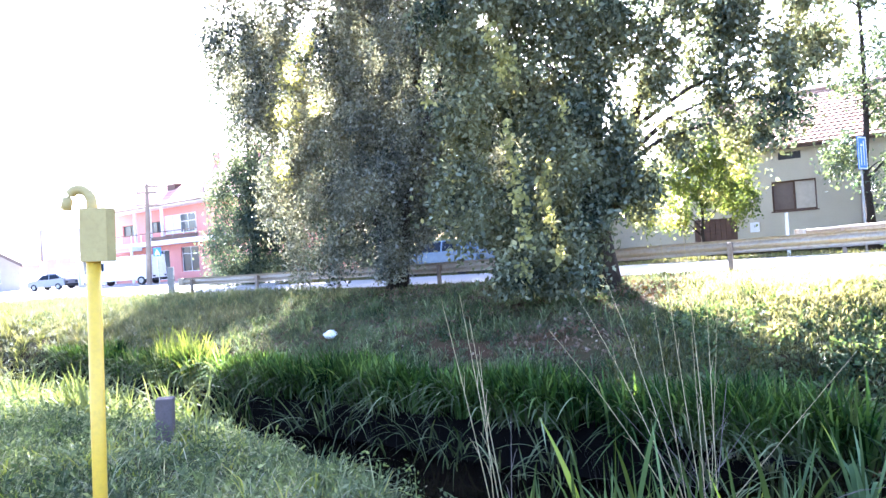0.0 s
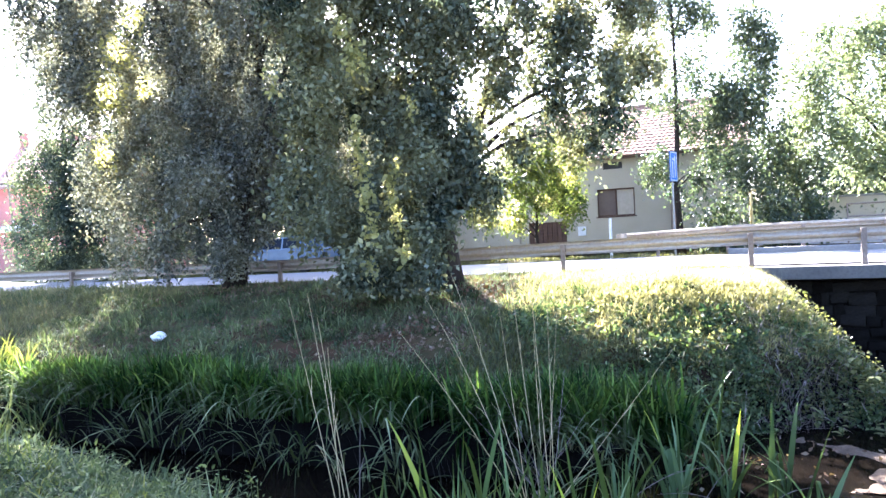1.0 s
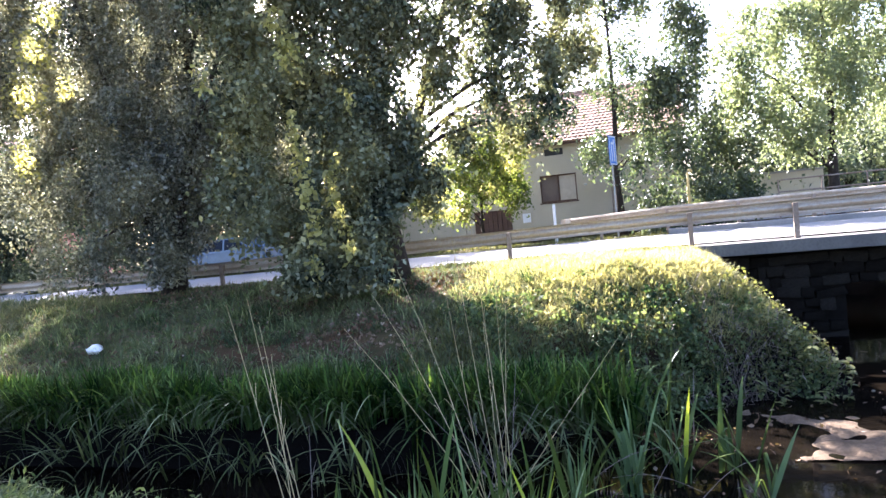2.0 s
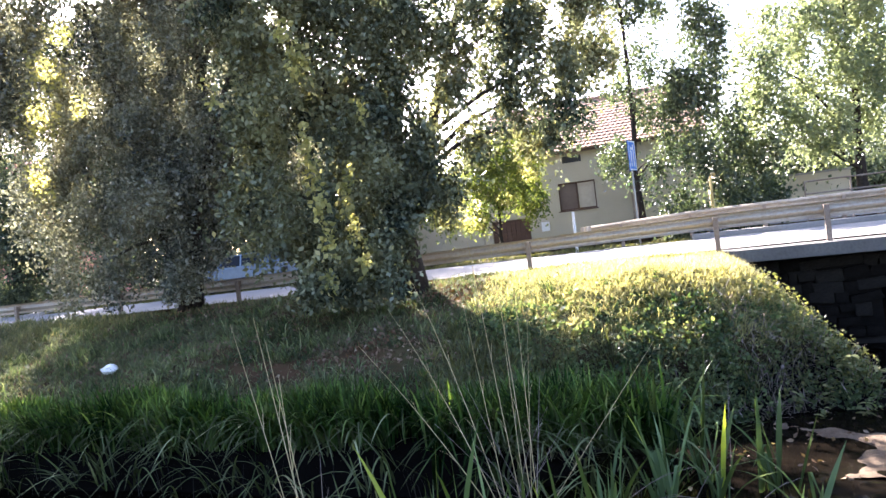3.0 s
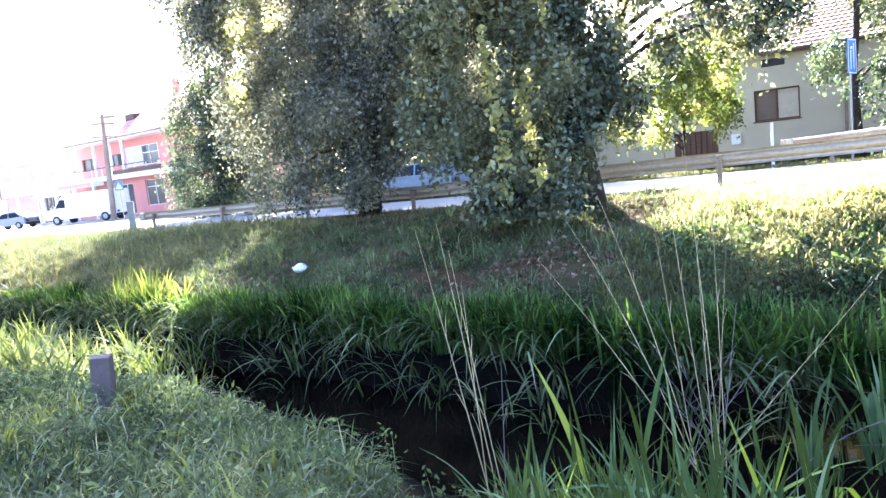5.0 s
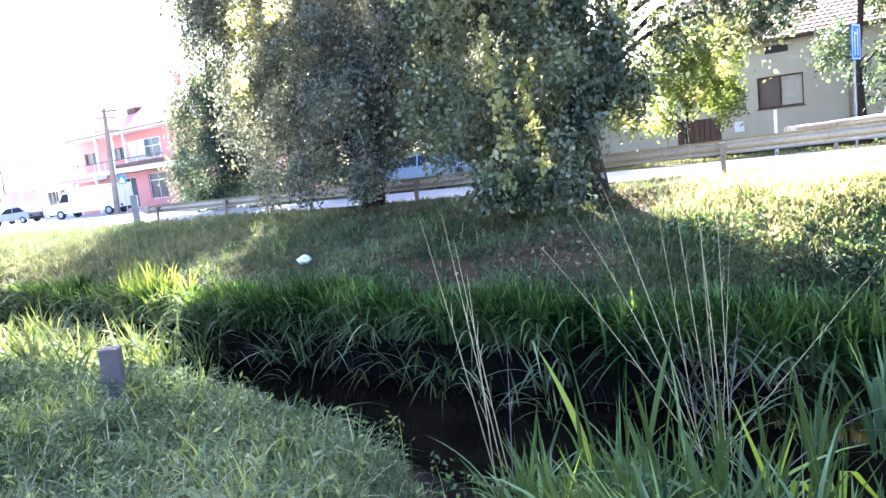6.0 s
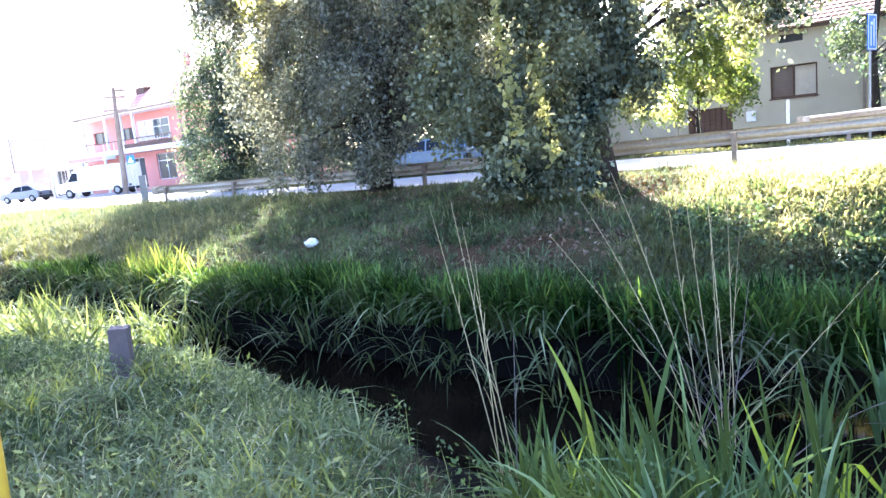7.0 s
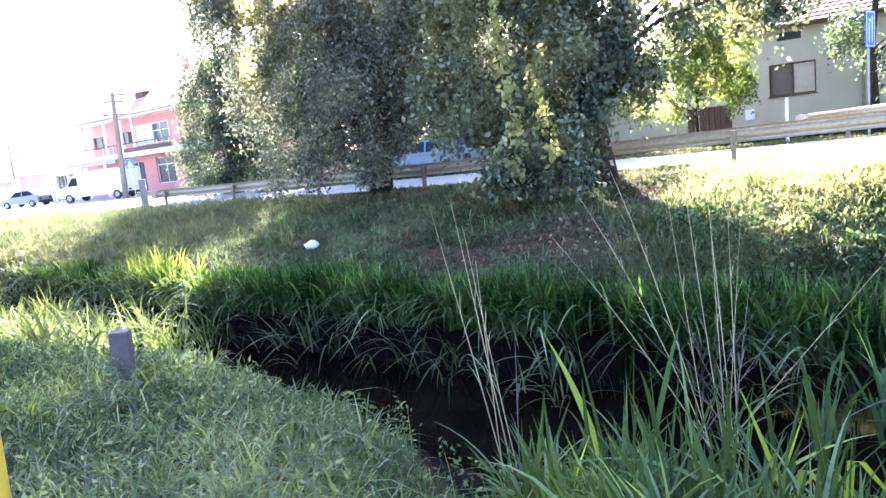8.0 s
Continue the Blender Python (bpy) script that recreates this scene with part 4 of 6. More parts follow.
tube(_bm, [(-2.05, HY - 0.09, 0.5), (-2.05, HY - 0.09, 4.5)], [0.05, 0.05], 8)
part("drainpipe", _bm, M_POST, house, "dark metal drainpipe")
part("meter_box", boxes((-6.02, -5.68, HY - 0.14, HY - 0.004, 1.28, 1.68), bevel=0.01), M_WHITE, house, "white meter box")
pav = surface("pavement", list(np.arange(-26, 20, 2.0)), lambda s: 26.4, lambda s: 29.86, lambda s, d: float(road_z(s)) + 0.02, M_CONC, 3)
tagged(pav, "pale concrete footpath before the houses", "pavement", kind="structure")

garden_wall = thing("garden_wall", ROAD, "low grey-beige garden wall beside the house", "wall")
part("wall", boxes((1.0, 6.0, 30.0, 30.25, 0.3, 2.3)), M_PLASTER, garden_wall)
part("coping", boxes((0.98, 6.05, 29.95, 30.3, 2.304, 2.38), bevel=0.015), M_CONC, garden_wall)
yard_wall = thing("garden_wall", ROAD, "grey-beige rendered yard wall joining the house", "wall")
part("wall", boxes((-15.5, -8.75, 29.95, 30.2, 0.2, 2.25)), M_PLASTER, yard_wall)
part("coping", boxes((-15.55, -8.75, 29.9, 30.25, 2.254, 2.33), bevel=0.015), M_CONC, yard_wall)
railing = thing("footbridge_railing", ROAD, "dark green metal pipe railing beyond the bridge", "railing")
for zz in (1.55, 1.95):
    _bm = bmesh.new()
    tube(_bm, [(3.6, 25.0, zz), (14.0, 25.0, zz)], [0.03, 0.03], 6)
    part("rail", _bm, M_POST, railing)
for xx in np.arange(3.6, 14.1, 1.3):
    _bm = bmesh.new()
    tube(_bm, [(xx, 25.0, 0.4), (xx, 25.0, 1.97)], [0.028, 0.028], 6)
    part("post", _bm, M_POST, railing)

# small street things
sign = thing("road_sign", Matrix.Translation(street(-1.62, 24.0, 0.45)) @ pose(0, 0, 0, 0, 0, -36.13 + 72), "narrow blue road sign with white markings on a grey pole", "road sign")
_bm = bmesh.new()
tube(_bm, [(0, 0, 0), (0, 0, 3.5)], [0.035, 0.035], 8)
part("pole", _bm, M_STEEL, sign)
_p = part("panel", boxes((-0.3, 0.3, -0.06, -0.037, 2.58, 3.58), bevel=0.008), M_BLUE, sign, "blue panel with a white border")
part("border", boxes((-0.285, 0.285, -0.066, -0.062, 3.53, 3.565), (-0.285, 0.285, -0.066, -0.062, 2.595, 2.63), (-0.285, -0.25, -0.066, -0.062, 2.63, 3.53), (0.25, 0.285, -0.066, -0.062, 2.63, 3.53)), M_WHITE, _p)
part("marking", boxes((-0.13, -0.07, -0.066, -0.062, 2.7, 3.25), (0.07, 0.13, -0.066, -0.062, 2.7, 3.45), (-0.13, 0.02, -0.066, -0.062, 3.28, 3.36)), M_WHITE, _p)
marker = thing("marker_post", Matrix.Translation(street(-3.75, 24.0, 0.45)), "thin white marker post on the verge", "post")
part("stake", boxes((-0.04, 0.04, -0.03, 0.03, 0, 1.45), bevel=0.008), M_WHITE, marker)


def concrete_post(name, p, w, h, tilt, mat, label):
    t = thing(name, Matrix.Translation(p) @ pose(0, 0, 0, tilt[0], tilt[1], 12), label, "post")
    bm = boxes((-w / 2, w / 2, -w / 2, w / 2, -0.3, h), bevel=w * 0.09)
    bmesh.ops.subdivide_edges(bm, edges=bm.edges, cuts=2, use_grid_fill=True)
    for v in bm.verts:
        v.co += Vector(noise.noise_vector(v.co * 9)) * 0.006
    part("shaft", bm, mat, t)
    return t
concrete_post("concrete_post", street(-25.35, 15.6, 0.35), 0.24, 1.2, (0, 1), M_CONC, "grey concrete post at the barrier's end")
concrete_post("boundary_post", (-2.84, 6.52, -0.25), 0.155, 0.57, (0, 3), M_OLDPOST, "short weathered square concrete post in the grass")

far_vent = thing("gas_vent_pipe", Matrix.Translation(street(0.72, 23.0, 0.5)), "thin pale yellow vent pipe beyond the street", "vent pipe")
_bm = bmesh.new()
tube(_bm, [(0, 0, 0), (0, 0, 1.95), (0.04, 0, 2.03), (0.12, 0, 2.05), (0.17, 0, 1.98)], [0.04] * 5, 8)
part("pipe", _bm, M_YBOX, far_vent, smooth=True)

vent = thing("gas_vent_pipe", Matrix.Translation((-1.816, 3.317, -0.254)) @ pose(0, 0, 0, 0, 2.5, 0) @ Matrix.Diagonal((0.927, 0.927, 0.927, 1)), "yellow painted gas vent pipe with a bent outlet", "vent pipe")
_bm = bmesh.new()
tube(_bm, [(0, 0, -0.1), (0, 0, 2.1)], [0.037, 0.037], 14)
part("pipe", _bm, M_YELLOW, vent, smooth=True)
part("box", boxes((-0.036, 0.108, -0.067, 0.033, 2.054, 2.337), bevel=0.006), M_YBOX, vent, "faded yellow metal box")
_bm = bmesh.new()
_arc = [(0.0, 0, 2.32), (0, 0, 2.353)] + [(-0.067 + 0.067 * math.cos(a), 0, 2.364 + 0.078 * math.sin(a)) for a in np.linspace(0, math.pi, 9)] + [(-0.139, 0, 2.331)]
tube(_bm, _arc, [0.027] * len(_arc), 12)
part("outlet", _bm, M_YBOX, vent, "bent pipe outlet", smooth=True)

bm_bag = bmesh.new()
bmesh.ops.create_icosphere(bm_bag, subdivisions=3, radius=0.115)
for v in bm_bag.verts:
    v.co = Vector((v.co.x * 1.25, v.co.y, v.co.z * 0.72)) + Vector(noise.noise_vector(v.co * 14)) * 0.055 + Vector(noise.noise_vector(v.co * 30)) * 0.015
bag = part("plastic_bag", bm_bag, M_WHITE, smooth=True)
bag.location = street(-10.95, 10.5, float(ground_z(-10.95, 10.5)) + 0.09)
tagged(bag, "crumpled white plastic bag lying on the bank", "bag")


# ---------------------------------------------------------------- vehicles
def vehicle(name, m, outline, glass, width, paint, wheels, label, category, wheel_r=0.31, roof_in=0.16):
    """outline: side view (x, z), glass: list of side window outlines."""
    t = thing(name, m, label, category)
    bm = bmesh.new()
    prism(bm, outline, -width / 2, width / 2)
    zs = [z for _, z in outline]
    belt = min(zs) + (max(zs) - min(zs)) * 0.52
    for v in bm.verts:
        if v.co.z > belt:
            v.co.y *= 1 - roof_in * (v.co.z - belt) / (max(zs) - belt)
    bmesh.ops.bevel(bm, geom=list(bm.edges), offset=0.05, segments=2, affect="EDGES")
    body = part("body", bm, paint, t, smooth=False)
    for g in glass:
        for sgn in (-1, 1):
            bm = bmesh.new()
            y = lambda z: sgn * (width / 2 * (1 - roof_in * max(0, z - belt) / (max(zs) - belt)) + 0.006)
            vs = [bm.verts.new((x, y(z), z)) for x, z in g] + [bm.verts.new((x, y(z) - sgn * 0.01, z)) for x, z in g]
            k = len(g)
            bm.faces.new(vs[:k])
            bm.faces.new(vs[k:][::-1])
            for i in range(k):
                bm.faces.new((vs[i], vs[(i + 1) % k], vs[k + (i + 1) % k], vs[k + i]))
            part("side_window", bm, M_CARGLASS, body)
    for x in wheels:
        for sgn in (-1, 1):
            bm = bmesh.new()
            y = sgn * (width / 2 - 0.08)
            tube(bm, [(x, y - 0.1, wheel_r), (x, y + 0.1, wheel_r)], [wheel_r, wheel_r], 18)
            w = part("wheel", bm, M_TYRE, t)
            bm = bmesh.new()
            tube(bm, [(x, y + sgn * 0.09, wheel_r), (x, y + sgn * 0.112, wheel_r)], [wheel_r * 0.62, wheel_r * 0.55], 14)
            part("hub", bm, M_STEEL, w)
    for x in (min(p[0] for p in outline), max(p[0] for p in outline)):
        sg = 1 if x > 0 else -1
        part("bumper", boxes((x - 0.06 if sg < 0 else x - 0.1, x + 0.1 if sg < 0 else x + 0.06, -width / 2 + 0.06, width / 2 - 0.06, 0.3, 0.52), bevel=0.03), M_TYRE, t)
        for yy in (-width / 2 + 0.25, width / 2 - 0.25):
            part("lamp", boxes((x - 0.03, x + 0.03, yy - 0.13, yy + 0.13, 0.6, 0.75), bevel=0.02), M_WHITE if sg < 0 else M_TYRE, t)
    return t


SEDAN = [(-2.05, 0.3), (-2.08, 0.72), (-1.95, 0.84), (-0.95, 0.93), (-0.35, 1.40), (0.95, 1.42), (1.45, 0.98), (2.05, 0.92), (2.1, 0.35)]
HATCH = [(-2.0, 0.28), (-2.03, 0.7), (-1.85, 0.85), (-1.0, 0.98), (-0.35, 1.45), (1.1, 1.5), (1.85, 1.08), (2.0, 0.85), (2.02, 0.32)]
VAN = [(-3.2, 0.4), (-3.25, 0.95), (-3.1, 1.15), (-2.35, 1.3), (-1.75, 2.05), (-1.35, 2.38), (3.2, 2.42), (3.25, 0.45)]
M_CARBLUE = plain("blue_car_paint", (0.15, 0.21, 0.28), 0.25, 0.1)
M_CARSILVER = plain("silver_car_paint", (0.22, 0.24, 0.27), 0.28, 0.4)
M_CARWHITE = plain("white_car_paint", (0.78, 0.78, 0.78), 0.3)
_q = street(-16.6, 23.0)
vehicle("parked_car", pose(_q.x, _q.y, 0.44, 0, 0, -36.13), SEDAN, [[(-0.82, 0.95), (-0.32, 1.34), (0.22, 1.36), (0.22, 0.96)], [(0.3, 0.96), (0.3, 1.36), (0.88, 1.36), (1.25, 0.99)]], 1.62, M_CARBLUE, (-1.3, 1.25), "light blue saloon car parked beyond the barrier", "car")
vehicle("hatchback", pose(-36.3, 62.0, 0.15, 0, 0, -12), HATCH, [[(-0.85, 0.98), (-0.3, 1.38), (0.3, 1.42), (0.3, 0.98)], [(0.38, 0.98), (0.38, 1.42), (1.05, 1.42), (1.55, 1.05)]], 1.7, M_CARSILVER, (-1.3, 1.3), "silver grey hatchback parked by the junction", "car")
vehicle("delivery_van", pose(-26.9, 56.5, 0.22, 0, 0, -12), VAN, [[(-2.2, 1.32), (-1.72, 1.98), (-1.25, 1.98), (-1.25, 1.32)]], 2.0, M_CARWHITE, (-2.2, 2.2), "white high-roofed delivery van on the street", "van", 0.36, 0.06)

# ---------------------------------------------------------------- far buildings
pink = thing("pink_building", ROAD, "two-storey salmon pink building with a shop and a red tile roof", "building")
PY = 37.6
GW, DOOR, UW1, UW2, UW3 = (-59.0, -56.1, 0.95, 3.35), (-63.4, -61.0, 0.25, 3.2), (-61.3, -56.1, 4.75, 6.55), (-64.1, -62.0, 5.0, 6.15), (-69.4, -66.6, 4.95, 6.15)
SH = [(-70.9, -68.6, 0.7, 3.0), (-67.9, -65.6, 0.3, 3.0)]
part("wall", wall_mesh(-71.5, -46.0, 0.0, 7.5, PY, PY + 0.4, [GW, DOOR, UW1, UW2, UW3] + SH), M_PINK, pink, "salmon pink render")
for q in ((-71.5, -71.1, PY + 0.4, PY + 11), (-46.4, -46.0, PY + 0.4, PY + 11), (-71.1, -46.4, PY + 10.6, PY + 11)):
    part("wall", boxes((*q, 0, 7.5)), M_PINK, pink)
framed_window(pink, *GW, PY + 0.15, 2, M_WHITE, transom=0.72)
framed_window(pink, *DOOR, PY + 0.15, 2, M_WHITE, sill=False)
framed_window(pink, *UW1, PY - 0.03, 4, M_WHITE, [M_CURTAIN, M_CURTAIN, M_GLASS, M_GLASS], transom=0.6)
framed_window(pink, *UW2, PY + 0.15, 2, M_BROWNWOOD)
framed_window(pink, *UW3, PY + 0.15, 2, M_BROWNWOOD)
for w in SH:
    framed_window(pink, *w, PY + 0.15, 3, M_WHITE, [M_CURTAIN, M_GLASS, M_CURTAIN], sill=False)
part("balcony_slab", boxes((-69.6, -46.0, PY - 1.3, PY - 0.01, 3.68, 4.12), bevel=0.03), M_WHITE, pink, "pale balcony band")
part("canopy", boxes((-80.0, -63.6, PY - 2.4, PY - 1.32, 3.3, 3.75), bevel=0.03), M_WHITE, pink, "pale shop canopy")
part("canopy_fascia", boxes((-70.5, -64.0, PY - 2.44, PY - 2.41, 3.36, 3.68)), M_PINK, pink)
# white paint stands in for glare on this wing's shaded wall
part("shop_wing", wall_mesh(-79.5, -71.52, 0, 3.3, PY, PY + 0.4, [(-78.6, -76.2, 0.6, 2.9), (-75.6, -73.2, 0.6, 2.9)]), M_WHITE, pink)
framed_window(pink, -78.6, -76.2, 0.6, 2.9, PY + 0.15, 3, M_WHITE, sill=False)
framed_window(pink, -75.6, -73.2, 0.6, 2.9, PY + 0.15, 3, M_WHITE, sill=False)
part("wing_roof", boxes((-79.6, -71.52, PY - 1.3, PY + 8, 3.5, 3.75)), M_WHITE, pink)
for k in range(9):
    xx = -69.4 + k * 1.85
    part("baluster", boxes((xx, xx + 0.07, PY - 1.25, PY - 1.18, 4.05, 4.9)), M_WHITE, pink)
part("handrail", boxes((-69.5, -54.3, PY - 1.27, PY - 1.16, 4.9, 4.98)), M_BROWNWOOD, pink)
for xx in (-69.2, -65.0, -62.2, -60.1):
    part("column", boxes((xx, xx + 0.22, PY - 1.25, PY - 1.03, 4.05, 7.3), bevel=0.02), M_WHITE, pink)
for xx in (-79.6, -75.0, -68.4, -64.0):
    part("column", boxes((xx, xx + 0.2, PY - 2.35, PY - 2.15, 0.1, 3.3), bevel=0.02), M_WHITE, pink)
part("eave", boxes((-70.0, -45.6, PY - 1.5, PY + 0.2, 7.3, 7.52), bevel=0.02), M_WHITE, pink, "white boarded eave")
part("gutter", boxes((-70.2, -45.5, PY - 1.72, PY - 1.56, 7.42, 7.56), bevel=0.03), M_POST, pink, "dark metal gutter")
part("balcony_rail", boxes((-61.9, -54.2, PY - 1.3, PY - 1.22, 4.14, 4.5), bevel=0.01), M_BROWNWOOD, pink, "low brown parapet board")
tiled_slope("roof", pink, -70.2, -45.4, PY - 1.6, 7.5, PY + 5.5, 12.2, M_REDTILE, 0.6, 0.5, "sun-bleached red tile roof")
tiled_slope("roof", pink, -70.2, -45.4, PY + 12.6, 7.5, PY + 5.5, 12.2, M_REDTILE, 0.6, 0.5)
part("roof_light", boxes((-62.0, -60.6, PY + 0.9, PY + 1.7, 9.0, 9.75)), M_BROWNWOOD, pink, "small brown dormer")
for xx in (-59.0, -52.6):
    part("chimney", boxes((xx, xx + 0.5, PY + 4.4, PY + 5.0, 11.2, 12.9), bevel=0.02), M_REDTILE, pink)


def gable_house(m, w, depth, wall_h, ridge, wall_mat, roof_mat, label):
    h = thing("gabled_house", m, label, "house")
    holes = [(-w * 0.28, -w * 0.10, 0.9, 2.2), (w * 0.10, w * 0.28, 0.9, 2.2)]
    part("wall", wall_mesh(-w / 2, w / 2, 0, wall_h, 0, 0.3, holes), wall_mat, h)
    for o in holes:
        framed_window(h, *o, 0.1, 2, M_WHITE)
    part("wall", boxes((-w / 2, -w / 2 + 0.3, 0.3, depth, 0, wall_h), (w / 2 - 0.3, w / 2, 0.3, depth, 0, wall_h), (-w / 2 + 0.3, w / 2 - 0.3, depth - 0.3, depth, 0, wall_h)), wall_mat, h)
    bm = bmesh.new()
    prism(bm, [(-w / 2, wall_h), (w / 2, wall_h), (0, ridge)], 0.0, 0.3)
    part("gable", bm, wall_mat, h)
    bm = bmesh.new()
    prism(bm, [(-w / 2, wall_h), (w / 2, wall_h), (0, ridge)], depth - 0.3, depth)
    part("gable", bm, wall_mat, h)
    for sg in (-1, 1):
        bm = bmesh.new()
        prism(bm, [(sg * (w / 2 + 0.4), wall_h - 0.3), (sg * (w / 2 + 0.4), wall_h - 0.12), (0, ridge + 0.18), (0, ridge)], -0.5, depth + 0.4)
        part("roof", bm, roof_mat, h)
        bm = bmesh.new()
        prism(bm, [(sg * (w / 2 + 0.42), wall_h - 0.52), (sg * (w / 2 + 0.42), wall_h - 0.1), (0, ridge + 0.2), (0, ridge - 0.2)], -0.6, -0.504)
        part("barge_board", bm, M_SHUTTER, h, "brown wooden barge board")
    return h


gable_house(pose(-56.3, 95.0, 0.1, 0, 0, -58), 7.5, 9, 3.6, 7.8, M_CREAM, M_PALETILE, "pale cream gabled house by the junction")
gable_house(pose(-49.0, 70.0, 0.1, 0, 0, 20), 8, 10, 3.0, 5.5, M_CREAM, M_PALETILE, "pale single-storey house behind garden trees")
gable_house(pose(-34.0, 84.0, 0.1, 0, 0, 60), 8, 14, 3.2, 5.6, M_CREAM, M_PALETILE, "long low house with a pale tile roof")

upole = thing("utility_pole", pose(-24.2, 54.8, 0.15, 0, 2.5, 0), "tall brown utility pole with two cross arms", "utility pole")
_bm = bmesh.new()
tube(_bm, [(0, 0, 0), (0, 0, 5.2), (0, 0, 8.3)], [0.24, 0.20, 0.13], 8)
part("pole", _bm, M_POST, upole)
for zz, ww in ((7.5, 0.85), (8.0, 1.0), (6.5, 0.95)):
    part("cross_arm", boxes((-ww, ww, -0.06, 0.06, zz, zz + 0.12), bevel=0.01), M_POST, upole)
    for xx in (-ww + 0.1, ww - 0.1):
        _bm = bmesh.new()
        tube(_bm, [(xx, 0, zz + 0.12), (xx, 0, zz + 0.32)], [0.05, 0.03], 6)
        part("insulator", _bm, M_WHITE, upole)
lpole = thing("lamp_pole", pose(-18.6, 54.2, 0.2, 0, -3, 0), "thin dark metal pole beside the pink building", "pole")
_bm = bmesh.new()
tube(_bm, [(0, 0, 0), (0, 0, 7.6)], [0.10, 0.06], 8)
part("shaft", _bm, M_POST, lpole)
xs = thing("crossing_sign", pose(-21.3, 50.0, 0.2, 0, 0, -10), "square blue pedestrian crossing sign on a pole", "road sign")
_bm = bmesh.new()
tube(_bm, [(0, 0, 0), (0, 0, 2.9)], [0.03, 0.03], 6)
part("pole", _bm, M_STEEL, xs)
_p = part("panel", boxes((-0.32, 0.32, -0.06, -0.035, 2.2, 2.84), bevel=0.01), M_BLUE, xs)
_bm = bmesh.new()
prism(_bm, [(-0.22, 2.3), (0.22, 2.3), (0, 2.72)], -0.068, -0.062)
part("marking", _bm, M_WHITE, _p)
tree("shrub", -33.5, 24.2, 1.4, 0.04, [(0, 0, 0.7, 1.3, 0.7), (1.6, 0, 0.8, 1.2, 0.8)], 3500, 0.12, M_DARKLEAF, "low dark green shrub before the pink building", "shrub", 31, low=0.0, limbs=5, cluster=0.4)


# ---------------------------------------------------------------- plants on the banks
def scatter(n, s0, s1, d0, d1, rng, keep=None):
    s, d = rng.uniform(s0, s1, n), rng.uniform(d0, d1, n)
    if keep is not None:
        k = keep(s, d)
        s, d = s[k], d[k]
    z = ground_z(s, d) + bumps(s, d)
    return s, d, z


def put(name, me, label, category):
    ob = link(name, me)
    ob.matrix_basis = ROAD
    return tagged(ob, label, category, kind="stuff")


g = np.random.default_rng(21)


def patchy(s, d, f=0.9, o=0.0):
    return 0.5 + 0.5 * np.sin(f * s + 1.7 * np.sin(0.6 * d + o) + o) * np.sin(1.1 * f * d + 1.3 * np.sin(0.5 * s) + 2 * o)


# thick reed bed on the bank's foot: an upright mass, and a front edge that arches out over the undercut bank and the water
top_edge = lambda s: 9.1 + 0.3 * np.sin(2 * s) + 0.3 * smooth01(-3, 0, s)
s, d, z = scatter(1250, -20, -0.7, 8.42, 9.5, g, lambda s, d: d < top_edge(s))
s, d, head, size = tufted(s, d, 13, 0.10, g)
z = np.clip(ground_z(s, d), -1.05, -0.75) - 0.03
hgt = np.clip(-0.36 + 0.2 * patchy(s, d, 0.9, 0.7) - z, 0.3, 0.85) * g.uniform(0.6, 1.15, len(s)) * (0.75 + 0.25 * size)
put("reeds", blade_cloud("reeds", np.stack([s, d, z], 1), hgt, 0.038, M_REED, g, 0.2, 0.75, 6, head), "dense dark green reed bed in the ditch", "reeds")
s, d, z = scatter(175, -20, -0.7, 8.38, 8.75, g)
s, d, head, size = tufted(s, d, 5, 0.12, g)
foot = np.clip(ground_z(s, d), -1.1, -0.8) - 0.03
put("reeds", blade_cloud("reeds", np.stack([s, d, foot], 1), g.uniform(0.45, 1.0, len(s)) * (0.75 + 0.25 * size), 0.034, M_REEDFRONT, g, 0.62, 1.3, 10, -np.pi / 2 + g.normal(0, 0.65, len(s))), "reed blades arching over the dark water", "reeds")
s, d, z = scatter(50, -20, -0.7, 8.05, 8.4, g)
s, d, head, size = tufted(s, d, 6, 0.12, g)
foot = np.clip(ground_z(s, d), -1.5, -1.1) - 0.03
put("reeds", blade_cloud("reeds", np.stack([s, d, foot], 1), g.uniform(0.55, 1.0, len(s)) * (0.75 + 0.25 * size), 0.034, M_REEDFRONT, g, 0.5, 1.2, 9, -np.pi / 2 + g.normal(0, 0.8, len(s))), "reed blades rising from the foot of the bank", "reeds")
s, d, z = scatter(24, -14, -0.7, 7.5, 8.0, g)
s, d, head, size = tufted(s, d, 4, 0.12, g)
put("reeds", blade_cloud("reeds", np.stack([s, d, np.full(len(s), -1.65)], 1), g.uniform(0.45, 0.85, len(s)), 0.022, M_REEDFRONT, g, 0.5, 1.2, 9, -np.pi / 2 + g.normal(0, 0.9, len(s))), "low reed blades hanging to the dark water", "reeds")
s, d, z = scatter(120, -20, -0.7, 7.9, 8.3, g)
put("reed_stems", blade_cloud("reed_stems", np.stack([s, d, np.full(len(s), -1.8)], 1), g.uniform(0.5, 0.9, len(s)), 0.010, M_STEM, g, 0.15, 0.2, 3), "reed stems in the water, darkened in colour for shade", "reeds")
# a patch of reeds in the fleck colour, standing for sunlight there
s, d, z = scatter(60, -15.2, -13.0, 8.3, 9.1, g)
s, d, head, size = tufted(s, d, 16, 0.12, g)
